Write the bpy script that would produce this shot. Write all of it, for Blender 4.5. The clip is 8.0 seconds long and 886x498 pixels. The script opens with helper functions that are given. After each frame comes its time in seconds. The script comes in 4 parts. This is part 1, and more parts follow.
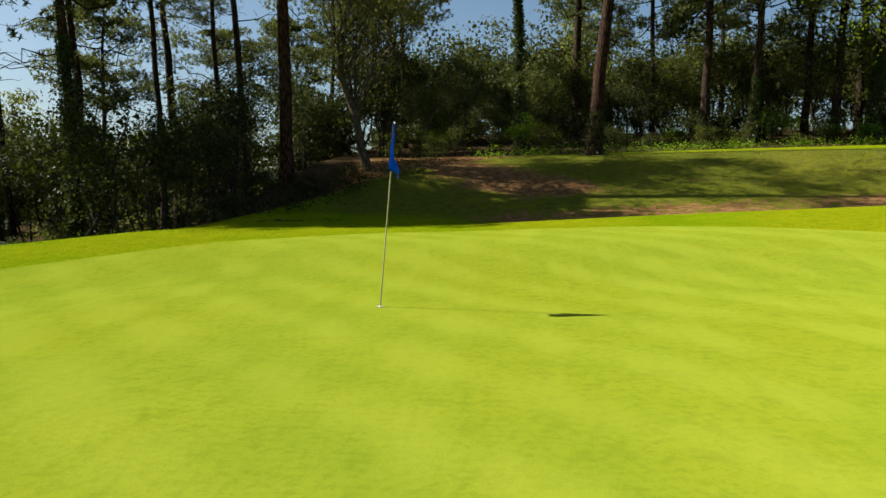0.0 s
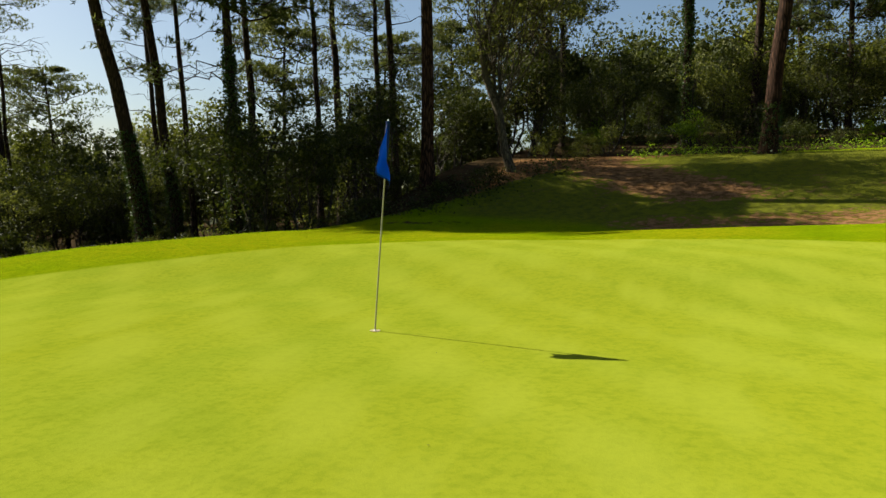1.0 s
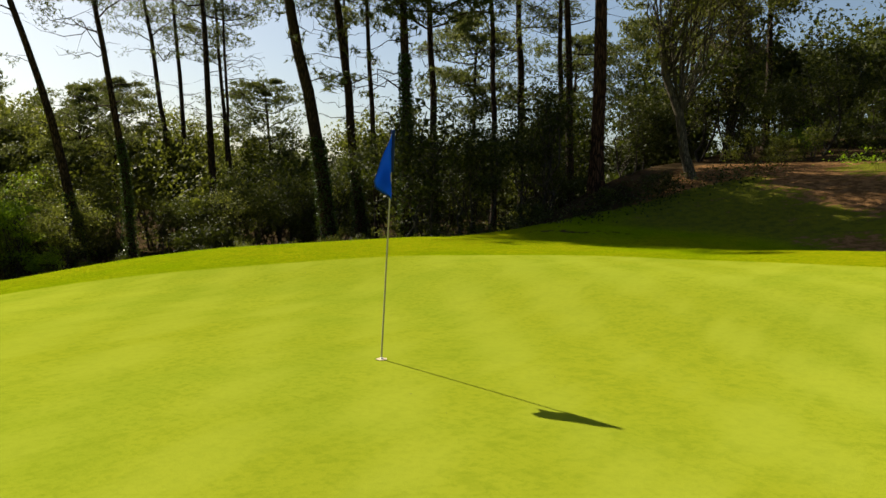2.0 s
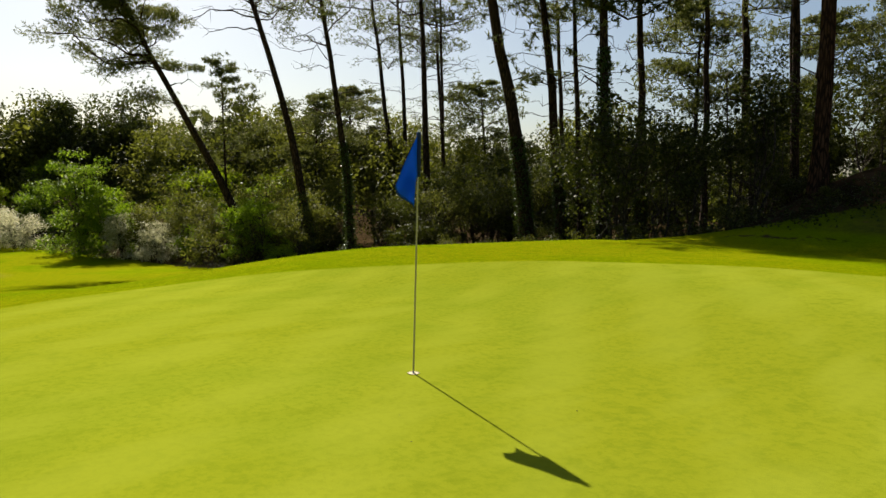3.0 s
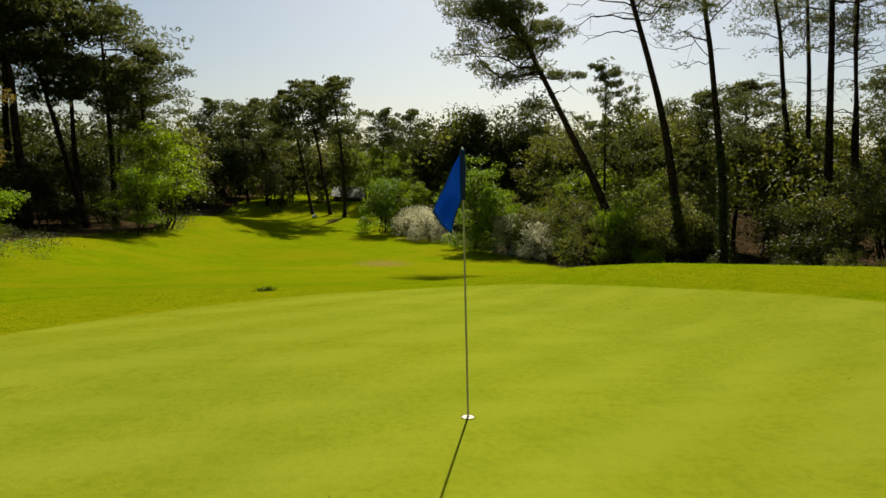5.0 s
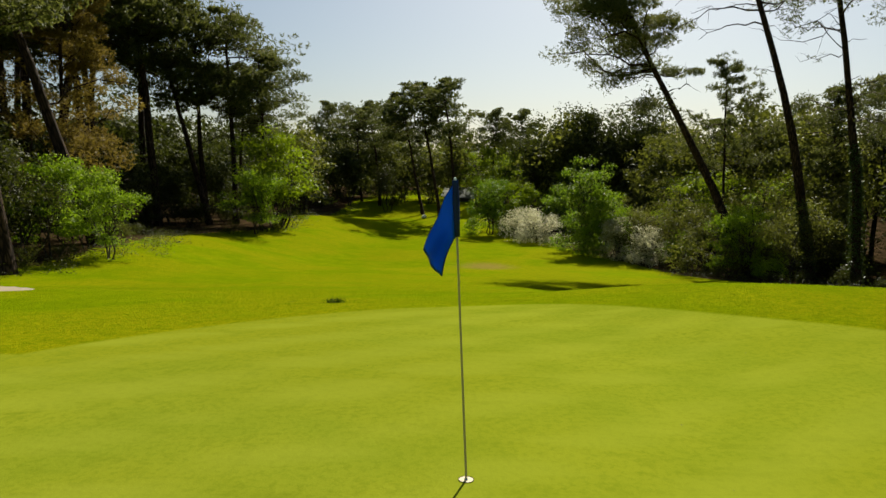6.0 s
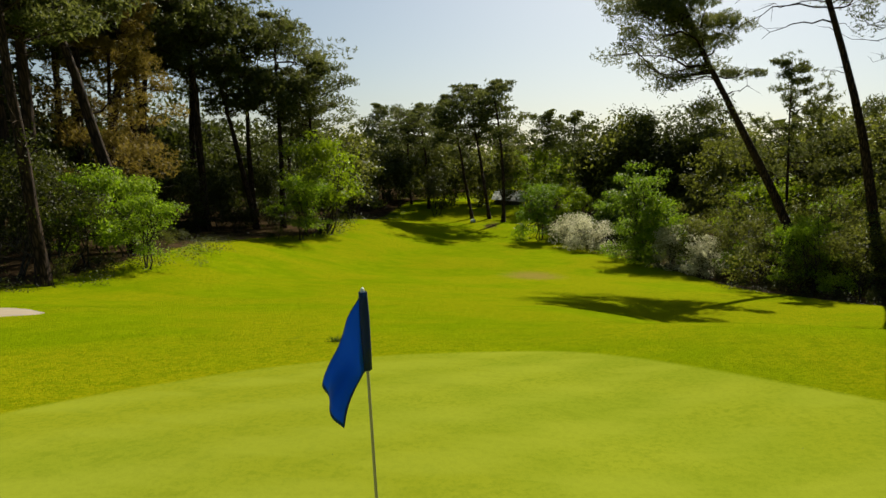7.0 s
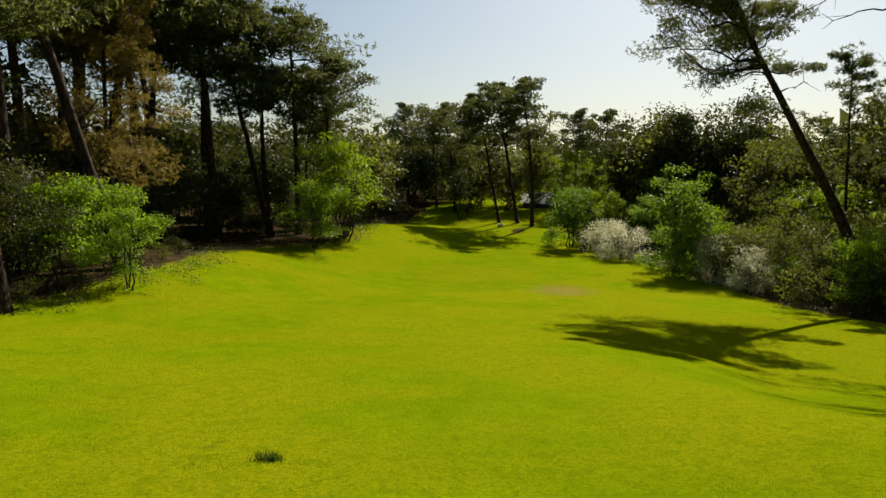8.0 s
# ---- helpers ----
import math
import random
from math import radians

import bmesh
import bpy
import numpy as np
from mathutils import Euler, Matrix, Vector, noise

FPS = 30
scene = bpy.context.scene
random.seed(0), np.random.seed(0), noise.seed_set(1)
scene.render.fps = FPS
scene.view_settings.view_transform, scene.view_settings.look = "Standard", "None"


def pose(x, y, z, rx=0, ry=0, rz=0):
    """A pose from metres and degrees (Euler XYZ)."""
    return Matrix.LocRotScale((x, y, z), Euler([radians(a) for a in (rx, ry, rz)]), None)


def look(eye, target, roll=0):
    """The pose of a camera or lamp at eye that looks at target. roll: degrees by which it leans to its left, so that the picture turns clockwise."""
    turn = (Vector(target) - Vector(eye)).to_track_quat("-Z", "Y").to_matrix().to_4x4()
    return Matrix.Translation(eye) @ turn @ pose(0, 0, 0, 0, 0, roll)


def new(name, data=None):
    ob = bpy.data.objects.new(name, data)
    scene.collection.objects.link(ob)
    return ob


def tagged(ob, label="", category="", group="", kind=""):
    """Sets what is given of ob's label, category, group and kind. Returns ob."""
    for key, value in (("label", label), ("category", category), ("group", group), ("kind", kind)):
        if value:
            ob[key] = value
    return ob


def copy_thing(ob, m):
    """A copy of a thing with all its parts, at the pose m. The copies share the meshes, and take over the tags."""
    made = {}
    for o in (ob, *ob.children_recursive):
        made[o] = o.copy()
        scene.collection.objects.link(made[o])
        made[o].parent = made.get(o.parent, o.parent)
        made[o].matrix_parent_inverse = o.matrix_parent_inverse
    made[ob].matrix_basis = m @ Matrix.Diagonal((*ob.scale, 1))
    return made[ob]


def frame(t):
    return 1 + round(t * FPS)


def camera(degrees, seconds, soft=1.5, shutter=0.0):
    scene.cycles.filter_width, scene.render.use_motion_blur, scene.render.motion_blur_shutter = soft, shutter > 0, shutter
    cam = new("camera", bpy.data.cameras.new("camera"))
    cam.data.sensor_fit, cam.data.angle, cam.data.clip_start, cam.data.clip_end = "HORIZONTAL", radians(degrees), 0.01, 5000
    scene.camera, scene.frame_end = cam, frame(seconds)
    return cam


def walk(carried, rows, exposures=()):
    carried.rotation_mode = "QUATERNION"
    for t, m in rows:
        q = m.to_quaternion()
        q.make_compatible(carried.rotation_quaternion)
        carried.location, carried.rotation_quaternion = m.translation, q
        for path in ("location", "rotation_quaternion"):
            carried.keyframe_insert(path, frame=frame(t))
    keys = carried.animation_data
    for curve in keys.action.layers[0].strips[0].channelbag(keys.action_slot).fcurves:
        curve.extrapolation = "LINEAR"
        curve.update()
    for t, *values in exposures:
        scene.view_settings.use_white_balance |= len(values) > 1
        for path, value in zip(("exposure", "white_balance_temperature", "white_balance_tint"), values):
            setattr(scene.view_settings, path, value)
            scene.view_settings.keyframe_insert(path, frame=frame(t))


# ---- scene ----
cam = camera(64.6, 8.0)
PATH = [
    (0, (0.384, 0.0, 1.352), (0.199, 1.984, 1.187), -0.2),
    (0.5, (1.22, 0.807, 1.382), (0.792, 2.753, 1.219), -0.0),
    (1, (1.984, 1.591, 1.431), (1.299, 3.463, 1.267), 0.1),
    (1.2, (2.26, 1.92, 1.448), (1.473, 3.752, 1.285), 0.1),
    (2.3, (3.501, 3.624, 1.593), (2.164, 5.102, 1.428), 1.0),
    (2.5, (3.7, 3.928, 1.597), (2.269, 5.315, 1.428), 0.8),
    (3, (4.053, 4.718, 1.659), (2.417, 5.855, 1.483), 0.9),
    (3.5, (4.247, 5.56, 1.717), (2.448, 6.415, 1.536), 0.9),
    (4, (4.401, 6.314, 1.745), (2.489, 6.874, 1.561), 0.9),
    (4.5, (4.478, 6.992, 1.809), (2.509, 7.291, 1.621), 1.0),
    (5, (4.32, 7.557, 1.875), (2.331, 7.637, 1.683), 1.1),
    (6.3, (3.309, 8.59, 2.217), (1.342, 8.289, 2.015), 1.2),
    (6.5, (3.03, 8.715, 2.293), (1.068, 8.387, 2.091), 1.2),
    (7, (2.101, 8.869, 2.634), (0.151, 8.474, 2.43), 1.3),
    (7.5, (0.419, 8.834, 2.877), (-1.518, 8.377, 2.672), 1.3),
    (8, (-2.296, 8.599, 3.146), (-4.227, 8.121, 2.937), 1.3),
]
EXPOSURE = [(0.0, 1.32, 6000, 2), (1.2, 1.32, 6350, 5), (2.5, 1.27, 6600, 7), (3.5, 1.10, 6600, 7), (5.0, 0.88, 6550, 6), (6.5, 0.92, 6450, 4), (8.0, 0.98, 6500, 5)]
walk(cam, [(t, look(eye, target, roll)) for t, eye, target, roll in PATH], EXPOSURE)

# ---- light ----
SUN_TO = Vector((-2.293, 0.356, 2.054)).normalized()
SUN_ELEV = math.asin(SUN_TO.z)
SUN_AZ = math.atan2(SUN_TO.x, SUN_TO.y)
world = bpy.data.worlds.new("sky")
scene.world = world
world.use_nodes = True
wn = world.node_tree
wn.nodes.clear()
sky = wn.nodes.new("ShaderNodeTexSky")
sky.sky_type = "NISHITA"
sky.sun_disc = False
sky.sun_elevation = SUN_ELEV
sky.sun_rotation = SUN_AZ
sky.air_density, sky.dust_density, sky.ozone_density = 1.0, 1.7, 1.3
bg = wn.nodes.new("ShaderNodeBackground")
bg.inputs["Strength"].default_value = 0.042
wo = wn.nodes.new("ShaderNodeOutputWorld")
wn.links.new(sky.outputs["Color"], bg.inputs["Color"])
wn.links.new(bg.outputs["Background"], wo.inputs["Surface"])
sun_data = bpy.data.lights.new("sun", "SUN")
sun_data.energy, sun_data.angle, sun_data.color = 5.0, radians(0.53), (1.0, 0.92, 0.76)
sun = new("sun", sun_data)
sun.matrix_world = look(SUN_TO * 100, (0, 0, 0))


# ---- materials ----
def nodes_of(name):
    m = bpy.data.materials.new(name)
    m.use_nodes = True
    nt = m.node_tree
    nt.nodes.clear()
    return m, nt, nt.nodes.new("ShaderNodeOutputMaterial")


def node(nt, kind, **inputs):
    n = nt.nodes.new(kind)
    for key, value in inputs.items():
        n.inputs[key.replace("_", " ")].default_value = value
    return n


def ramp(nt, stops):
    r = nt.nodes.new("ShaderNodeValToRGB")
    while len(r.color_ramp.elements) < len(stops):
        r.color_ramp.elements.new(0.5)
    for e, (at, col) in zip(r.color_ramp.elements, stops):
        e.position, e.color = at, (*col, 1)
    return r


def math_node(nt, op, a, b=None, clamp=False):
    n = nt.nodes.new("ShaderNodeMath")
    n.operation, n.use_clamp = op, clamp
    for i, v in enumerate((a, b)):
        if v is None:
            continue
        if isinstance(v, (int, float)):
            n.inputs[i].default_value = v
        else:
            nt.links.new(v, n.inputs[i])
    return n.outputs[0]


def mix_colour(nt, fac, a, b):
    n = nt.nodes.new("ShaderNodeMix")
    n.data_type = "RGBA"
    for i, v in ((0, fac), (6, a), (7, b)):
        if isinstance(v, tuple):
            n.inputs[i].default_value = (*v, 1)
        elif isinstance(v, (int, float)):
            n.inputs[i].default_value = v
        else:
            nt.links.new(v, n.inputs[i])
    return n.outputs[2]


def noise_of(nt, co, scale, detail=4.0, rough=0.55):
    n = node(nt, "ShaderNodeTexNoise", Scale=scale, Detail=detail, Roughness=rough)
    nt.links.new(co, n.inputs["Vector"])
    return n.outputs["Fac"]


def smooth_range(nt, value, lo, hi):
    n = nt.nodes.new("ShaderNodeMapRange")
    n.interpolation_type = "SMOOTHSTEP"
    nt.links.new(value, n.inputs[0])
    n.inputs[1].default_value, n.inputs[2].default_value = lo, hi
    return n.outputs[0]


def leaf_material(name, stops, through_light=0.35, rough=0.55, gloss=0.10, glow=(0.20, 0.25, 0.010), glowing=0.3):
    """Leaves: colour by island, a share of the light goes through."""
    m, nt, out = nodes_of(name)
    geo = nt.nodes.new("ShaderNodeNewGeometry")
    info = nt.nodes.new("ShaderNodeObjectInfo")
    r = ramp(nt, stops)
    clump = noise_of(nt, nt.nodes.new("ShaderNodeTexCoord").outputs["Object"], 0.9, 2)
    mixv = math_node(nt, "ADD", math_node(nt, "MULTIPLY", geo.outputs["Random Per Island"], 0.56),
                     math_node(nt, "MULTIPLY", info.outputs["Random"], 0.20))
    mixv = math_node(nt, "ADD", mixv, math_node(nt, "MULTIPLY", smooth_range(nt, clump, 0.30, 0.70), 0.24))
    nt.links.new(mixv, r.inputs[0])
    b = node(nt, "ShaderNodeBsdfPrincipled", Roughness=rough)
    b.inputs["Specular IOR Level"].default_value = gloss
    nt.links.new(r.outputs[0], b.inputs["Base Color"])
    tl = nt.nodes.new("ShaderNodeBsdfTranslucent")
    bright = mix_colour(nt, glowing, r.outputs[0], glow)
    nt.links.new(bright, tl.inputs["Color"])
    mx = nt.nodes.new("ShaderNodeMixShader")
    mx.inputs[0].default_value = through_light
    nt.links.new(b.outputs[0], mx.inputs[1])
    nt.links.new(tl.outputs[0], mx.inputs[2])
    nt.links.new(mx.outputs[0], out.inputs[0])
    return m


def bark_material(name, dark, light, scale=1.0):
    m, nt, out = nodes_of(name)
    co = nt.nodes.new("ShaderNodeTexCoord").outputs["Object"]
    mp = nt.nodes.new("ShaderNodeMapping")
    mp.inputs["Scale"].default_value = (9 * scale, 9 * scale, 1.6 * scale)
    nt.links.new(co, mp.inputs[0])
    v = node(nt, "ShaderNodeTexVoronoi", Scale=1.0)
    v.feature = "DISTANCE_TO_EDGE"
    nt.links.new(mp.outputs[0], v.inputs["Vector"])
    n1 = noise_of(nt, mp.outputs[0], 1.3, 5)
    n2 = noise_of(nt, co, 0.7, 3)
    fac = math_node(nt, "MULTIPLY", smooth_range(nt, v.outputs["Distance"], 0.0, 0.25), n1)
    r = ramp(nt, ((0.1, dark), (0.65, light)))
    nt.links.new(fac, r.inputs[0])
    col = mix_colour(nt, smooth_range(nt, n2, 0.45, 0.75), r.outputs[0], tuple(0.75 * (a + b) / 2 for a, b in zip(dark, light)))
    b = node(nt, "ShaderNodeBsdfPrincipled", Roughness=0.9)
    b.inputs["Specular IOR Level"].default_value = 0.08
    nt.links.new(col, b.inputs["Base Color"])
    bump = node(nt, "ShaderNodeBump", Strength=0.6, Distance=0.03)
    nt.links.new(fac, bump.inputs["Height"])
    nt.links.new(bump.outputs[0], b.inputs["Normal"])
    nt.links.new(b.outputs[0], out.inputs[0])
    return m


def plain_material(name, colour, rough=0.6, grain=0.0, grain_scale=20.0, metal=0.0):
    m, nt, out = nodes_of(name)
    co = nt.nodes.new("ShaderNodeTexCoord").outputs["Object"]
    n = noise_of(nt, co, grain_scale)
    col = mix_colour(nt, math_node(nt, "MULTIPLY", n, grain), colour, tuple(c * 0.35 for c in colour))
    b = node(nt, "ShaderNodeBsdfPrincipled", Roughness=rough, Metallic=metal)
    nt.links.new(col, b.inputs["Base Color"])
    nt.links.new(b.outputs[0], out.inputs[0])
    return m


GREEN_C, GREEN_R = (-0.1, 9.0), (9.4, 7.2)
GREEN_C2, GREEN_R2 = (4.5, 4.0), (8.5, 9.0)
GREEN_CUT = (-0.72, 0.69, 12.9)  # the north-west side runs nearly straight


def ground_material():
    """One sheet: putting green, apron and fairway turf, soil on the bank, litter under the wood."""
    m, nt, out = nodes_of("turf")
    co = nt.nodes.new("ShaderNodeTexCoord").outputs["Object"]
    sep = nt.nodes.new("ShaderNodeSeparateXYZ")
    nt.links.new(co, sep.inputs[0])
    X, Y = sep.outputs[0], sep.outputs[1]
    broad = noise_of(nt, co, 0.16, 3)
    mid = noise_of(nt, co, 0.9, 5)
    fine = noise_of(nt, co, 14.0, 4, 0.7)
    tiny = noise_of(nt, co, 70.0, 3, 0.7)
    blotch = noise_of(nt, co, 3.6, 4, 0.65)
    # the green: two merged ovals with a mown edge
    def oval(centre, radius):
        ex = math_node(nt, "DIVIDE", math_node(nt, "SUBTRACT", X, centre[0]), radius[0])
        ey = math_node(nt, "DIVIDE", math_node(nt, "SUBTRACT", Y, centre[1]), radius[1])
        return math_node(nt, "SQRT", math_node(nt, "ADD", math_node(nt, "MULTIPLY", ex, ex), math_node(nt, "MULTIPLY", ey, ey)))

    cut = math_node(nt, "ADD", math_node(nt, "MULTIPLY", X, GREEN_CUT[0] / 8), math_node(nt, "MULTIPLY", Y, GREEN_CUT[1] / 8))
    cut = math_node(nt, "ADD", cut, 1 - GREEN_CUT[2] / 8)
    first = nt.nodes.new("ShaderNodeMath")
    first.operation = "SMOOTH_MAX"
    nt.links.new(oval(GREEN_C, GREEN_R), first.inputs[0])
    nt.links.new(cut, first.inputs[1])
    first.inputs[2].default_value = 0.12
    rr = math_node(nt, "MINIMUM", first.outputs[0], oval(GREEN_C2, GREEN_R2))
    wob = math_node(nt, "ADD", rr, math_node(nt, "MULTIPLY", math_node(nt, "SUBTRACT", broad, 0.5), 0.06))
    on_green = smooth_range(nt, wob, 1.012, 0.988)
    g1 = mix_colour(nt, smooth_range(nt, mid, 0.38, 0.62), GREEN_A, GREEN_B)
    g2 = mix_colour(nt, smooth_range(nt, broad, 0.4, 0.62), g1, GREEN_D)
    g3 = mix_colour(nt, math_node(nt, "MULTIPLY", smooth_range(nt, fine, 0.42, 0.7), 0.5), g2, GREEN_E)
    f1 = mix_colour(nt, smooth_range(nt, mid, 0.36, 0.64), FAIR_A, FAIR_B)
    f2 = mix_colour(nt, smooth_range(nt, broad, 0.40, 0.60), f1, FAIR_D)
    f3 = mix_colour(nt, math_node(nt, "MULTIPLY", smooth_range(nt, fine, 0.42, 0.70), 0.8), f2, FAIR_E)
    f3 = mix_colour(nt, math_node(nt, "MULTIPLY", smooth_range(nt, blotch, 0.46, 0.66), 0.5), f3, FAIR_E)
    dry = nt.nodes.new("ShaderNodeAttribute")
    dry.attribute_name = "dry"
    # dry bank grass, its colour lowered to deepen the shade on it
    straw = mix_colour(nt, smooth_range(nt, blotch, 0.4, 0.62), (0.108, 0.104, 0.014), (0.066, 0.060, 0.016))
    f3 = mix_colour(nt, dry.outputs["Fac"], f3, straw)
    g3 = mix_colour(nt, math_node(nt, "MULTIPLY", smooth_range(nt, blotch, 0.48, 0.68), 0.42), g3, GREEN_E)
    # mowing stripes, soft and broken, along one bearing
    across = math_node(nt, "ADD", math_node(nt, "MULTIPLY", X, 0.71), math_node(nt, "MULTIPLY", Y, 0.70))
    band = math_node(nt, "SINE", math_node(nt, "ADD", math_node(nt, "MULTIPLY", across, 5.2), math_node(nt, "MULTIPLY", broad, 3.0)))
    swath = node(nt, "ShaderNodeMapping")
    swath.inputs["Rotation"].default_value = (0, 0, radians(45))
    swath.inputs["Scale"].default_value = (1.5, 0.16, 1)
    nt.links.new(co, swath.inputs[0])
    streak = noise_of(nt, swath.outputs[0], 1.0, 4)
    mown = math_node(nt, "MULTIPLY", math_node(nt, "ADD", math_node(nt, "MULTIPLY", band, 0.12), streak), 1.0)
    g3 = mix_colour(nt, math_node(nt, "MULTIPLY", smooth_range(nt, mown, 0.40, 0.72), 0.5), g3, GREEN_PALE)
    turf = mix_colour(nt, on_green, f3, g3)
    # worn brown patches on the fairway
    dx = math_node(nt, "MULTIPLY", math_node(nt, "ADD", X, 53.0), 0.22)
    dy = math_node(nt, "MULTIPLY", math_node(nt, "SUBTRACT", Y, 5.0), 0.30)
    dd = math_node(nt, "SQRT", math_node(nt, "ADD", math_node(nt, "MULTIPLY", dx, dx), math_node(nt, "MULTIPLY", dy, dy)))
    worn = math_node(nt, "MULTIPLY", smooth_range(nt, math_node(nt, "ADD", dd, math_node(nt, "MULTIPLY", blotch, 1.2)), 1.5, 0.75), 0.62)
    turf = mix_colour(nt, worn, turf, (0.21, 0.125, 0.05))
    # soil and pine litter on the bank, and under the wood darkened for shade
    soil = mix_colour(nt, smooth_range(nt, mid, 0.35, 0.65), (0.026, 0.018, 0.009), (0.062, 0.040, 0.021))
    # reddish bank soil, its colour raised to stand for sun on it
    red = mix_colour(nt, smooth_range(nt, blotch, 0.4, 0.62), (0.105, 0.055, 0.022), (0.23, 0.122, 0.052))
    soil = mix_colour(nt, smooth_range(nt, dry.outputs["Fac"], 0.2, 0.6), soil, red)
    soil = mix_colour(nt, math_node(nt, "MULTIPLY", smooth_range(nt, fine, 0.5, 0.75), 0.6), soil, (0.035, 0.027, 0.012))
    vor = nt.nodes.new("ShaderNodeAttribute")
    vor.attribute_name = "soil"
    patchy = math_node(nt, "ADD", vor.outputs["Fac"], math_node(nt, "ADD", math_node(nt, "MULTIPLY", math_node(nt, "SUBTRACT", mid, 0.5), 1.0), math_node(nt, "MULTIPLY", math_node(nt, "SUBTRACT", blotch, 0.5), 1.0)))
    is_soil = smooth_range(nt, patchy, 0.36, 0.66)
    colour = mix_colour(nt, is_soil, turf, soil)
    b = node(nt, "ShaderNodeBsdfDiffuse", Roughness=0.3)
    nt.links.new(colour, b.inputs["Color"])
    sheen = node(nt, "ShaderNodeBsdfGlossy", Roughness=0.62)
    sheen.inputs["Color"].default_value = (0.62, 0.72, 0.03, 1)
    both = nt.nodes.new("ShaderNodeMixShader")
    nt.links.new(math_node(nt, "MULTIPLY", math_node(nt, "SUBTRACT", 1.0, is_soil), 0.011), both.inputs[0])
    nt.links.new(b.outputs[0], both.inputs[1])
    nt.links.new(sheen.outputs[0], both.inputs[2])
    h = math_node(nt, "ADD", math_node(nt, "MULTIPLY", fine, 1.0), math_node(nt, "MULTIPLY", tiny, 0.5))
    bump = node(nt, "ShaderNodeBump", Distance=0.03)
    nt.links.new(h, bump.inputs["Height"])
    strength = math_node(nt, "SUBTRACT", 0.95, math_node(nt, "MULTIPLY", on_green, 0.8))
    nt.links.new(strength, bump.inputs["Strength"])
    nt.links.new(bump.outputs[0], b.inputs["Normal"])
    nt.links.new(bump.outputs[0], sheen.inputs["Normal"])
    nt.links.new(both.outputs[0], out.inputs[0])
    return m


GREEN_A, GREEN_B, GREEN_D, GREEN_E = (0.168, 0.203, 0.013), (0.198, 0.224, 0.015), (0.186, 0.206, 0.011), (0.118, 0.152, 0.008)
FAIR_A, FAIR_B, FAIR_D, FAIR_E = (0.122, 0.173, 0.001), (0.167, 0.205, 0.002), (0.194, 0.199, 0.003), (0.082, 0.126, 0.001)
GREEN_PALE = (0.226, 0.252, 0.022)
TURF = ground_material()
NEEDLES = leaf_material("pine_needles", ((0.0, (0.012, 0.021, 0.005)), (0.55, (0.052, 0.068, 0.015)), (1.0, (0.20, 0.19, 0.058))), 0.45, 0.5, 0.1, (0.22, 0.23, 0.04), 0.3)
RUSTY = leaf_material("rusty_needles", ((0.0, (0.080, 0.050, 0.008)), (0.6, (0.155, 0.110, 0.020)), (1.0, (0.24, 0.17, 0.04))), 0.45, 0.55, 0.1, (0.26, 0.20, 0.03), 0.4)
# shade and sun flecks are in this ramp: near-black stops, pale end
OAK_LEAF = leaf_material("shade_dark_oak_leaves", ((0.0, (0.006, 0.009, 0.002)), (0.55, (0.020, 0.024, 0.006)), (0.82, (0.070, 0.070, 0.020)), (1.0, (0.22, 0.20, 0.075))), 0.26, 0.55, 0.08)
HOLM_LEAF = leaf_material("holm_oak_leaves", ((0.0, (0.011, 0.016, 0.005)), (0.55, (0.042, 0.049, 0.014)), (1.0, (0.150, 0.145, 0.048))), 0.2, 0.6, 0.05)
FRESH_LEAF = leaf_material("fresh_leaves", ((0.0, (0.024, 0.050, 0.003)), (0.5, (0.115, 0.180, 0.008)), (1.0, (0.34, 0.39, 0.045))), 0.5, 0.5, 0.08, (0.24, 0.38, 0.006), 0.45)
# dark-to-pale ramp also carries the bush's shade and lit leaves
BUSH_LEAF = leaf_material("bush_leaves", ((0.0, (0.013, 0.030, 0.003)), (0.5, (0.080, 0.130, 0.009)), (1.0, (0.33, 0.38, 0.055))), 0.46, 0.5, 0.10, (0.20, 0.34, 0.006), 0.4)
LIME_LEAF = leaf_material("lime_leaves", ((0.0, (0.06, 0.095, 0.004)), (0.6, (0.10, 0.145, 0.007)), (1.0, (0.16, 0.18, 0.015))), 0.5, 0.5, 0.08, (0.28, 0.38, 0.006), 0.5)
# paler copy of the olive colours, stands in for sun on the oak
SUNNY_LEAF = leaf_material("sunlit_olive_leaves", ((0.0, (0.055, 0.058, 0.012)), (0.6, (0.135, 0.125, 0.028)), (1.0, (0.25, 0.22, 0.075))), 0.45, 0.55)
# ramp contrast stands in for shaded and sunlit leaves
OLIVE_LEAF = leaf_material("olive_leaves", ((0.0, (0.013, 0.017, 0.004)), (0.5, (0.042, 0.047, 0.009)), (0.8, (0.125, 0.128, 0.028)), (1.0, (0.34, 0.31, 0.09))), 0.42, 0.55, 0.08, (0.30, 0.33, 0.03), 0.35)
PALE_LEAF = leaf_material("pale_blossom", ((0.0, (0.09, 0.12, 0.03)), (0.45, (0.36, 0.35, 0.20)), (1.0, (0.70, 0.66, 0.50))), 0.45, 0.5, 0.1, (0.65, 0.62, 0.40), 0.4)
IVY_LEAF = leaf_material("ivy_leaves", ((0.0, (0.015, 0.030, 0.008)), (0.7, (0.035, 0.060, 0.014)), (1.0, (0.07, 0.09, 0.025))), 0.15, 0.4)
GRASS_BLADE = leaf_material("grass_blades", ((0.0, (0.10, 0.150, 0.002)), (0.6, (0.155, 0.205, 0.003)), (1.0, (0.23, 0.25, 0.012))), 0.5, 1.0, 0.0, (0.26, 0.36, 0.004), 0.5)
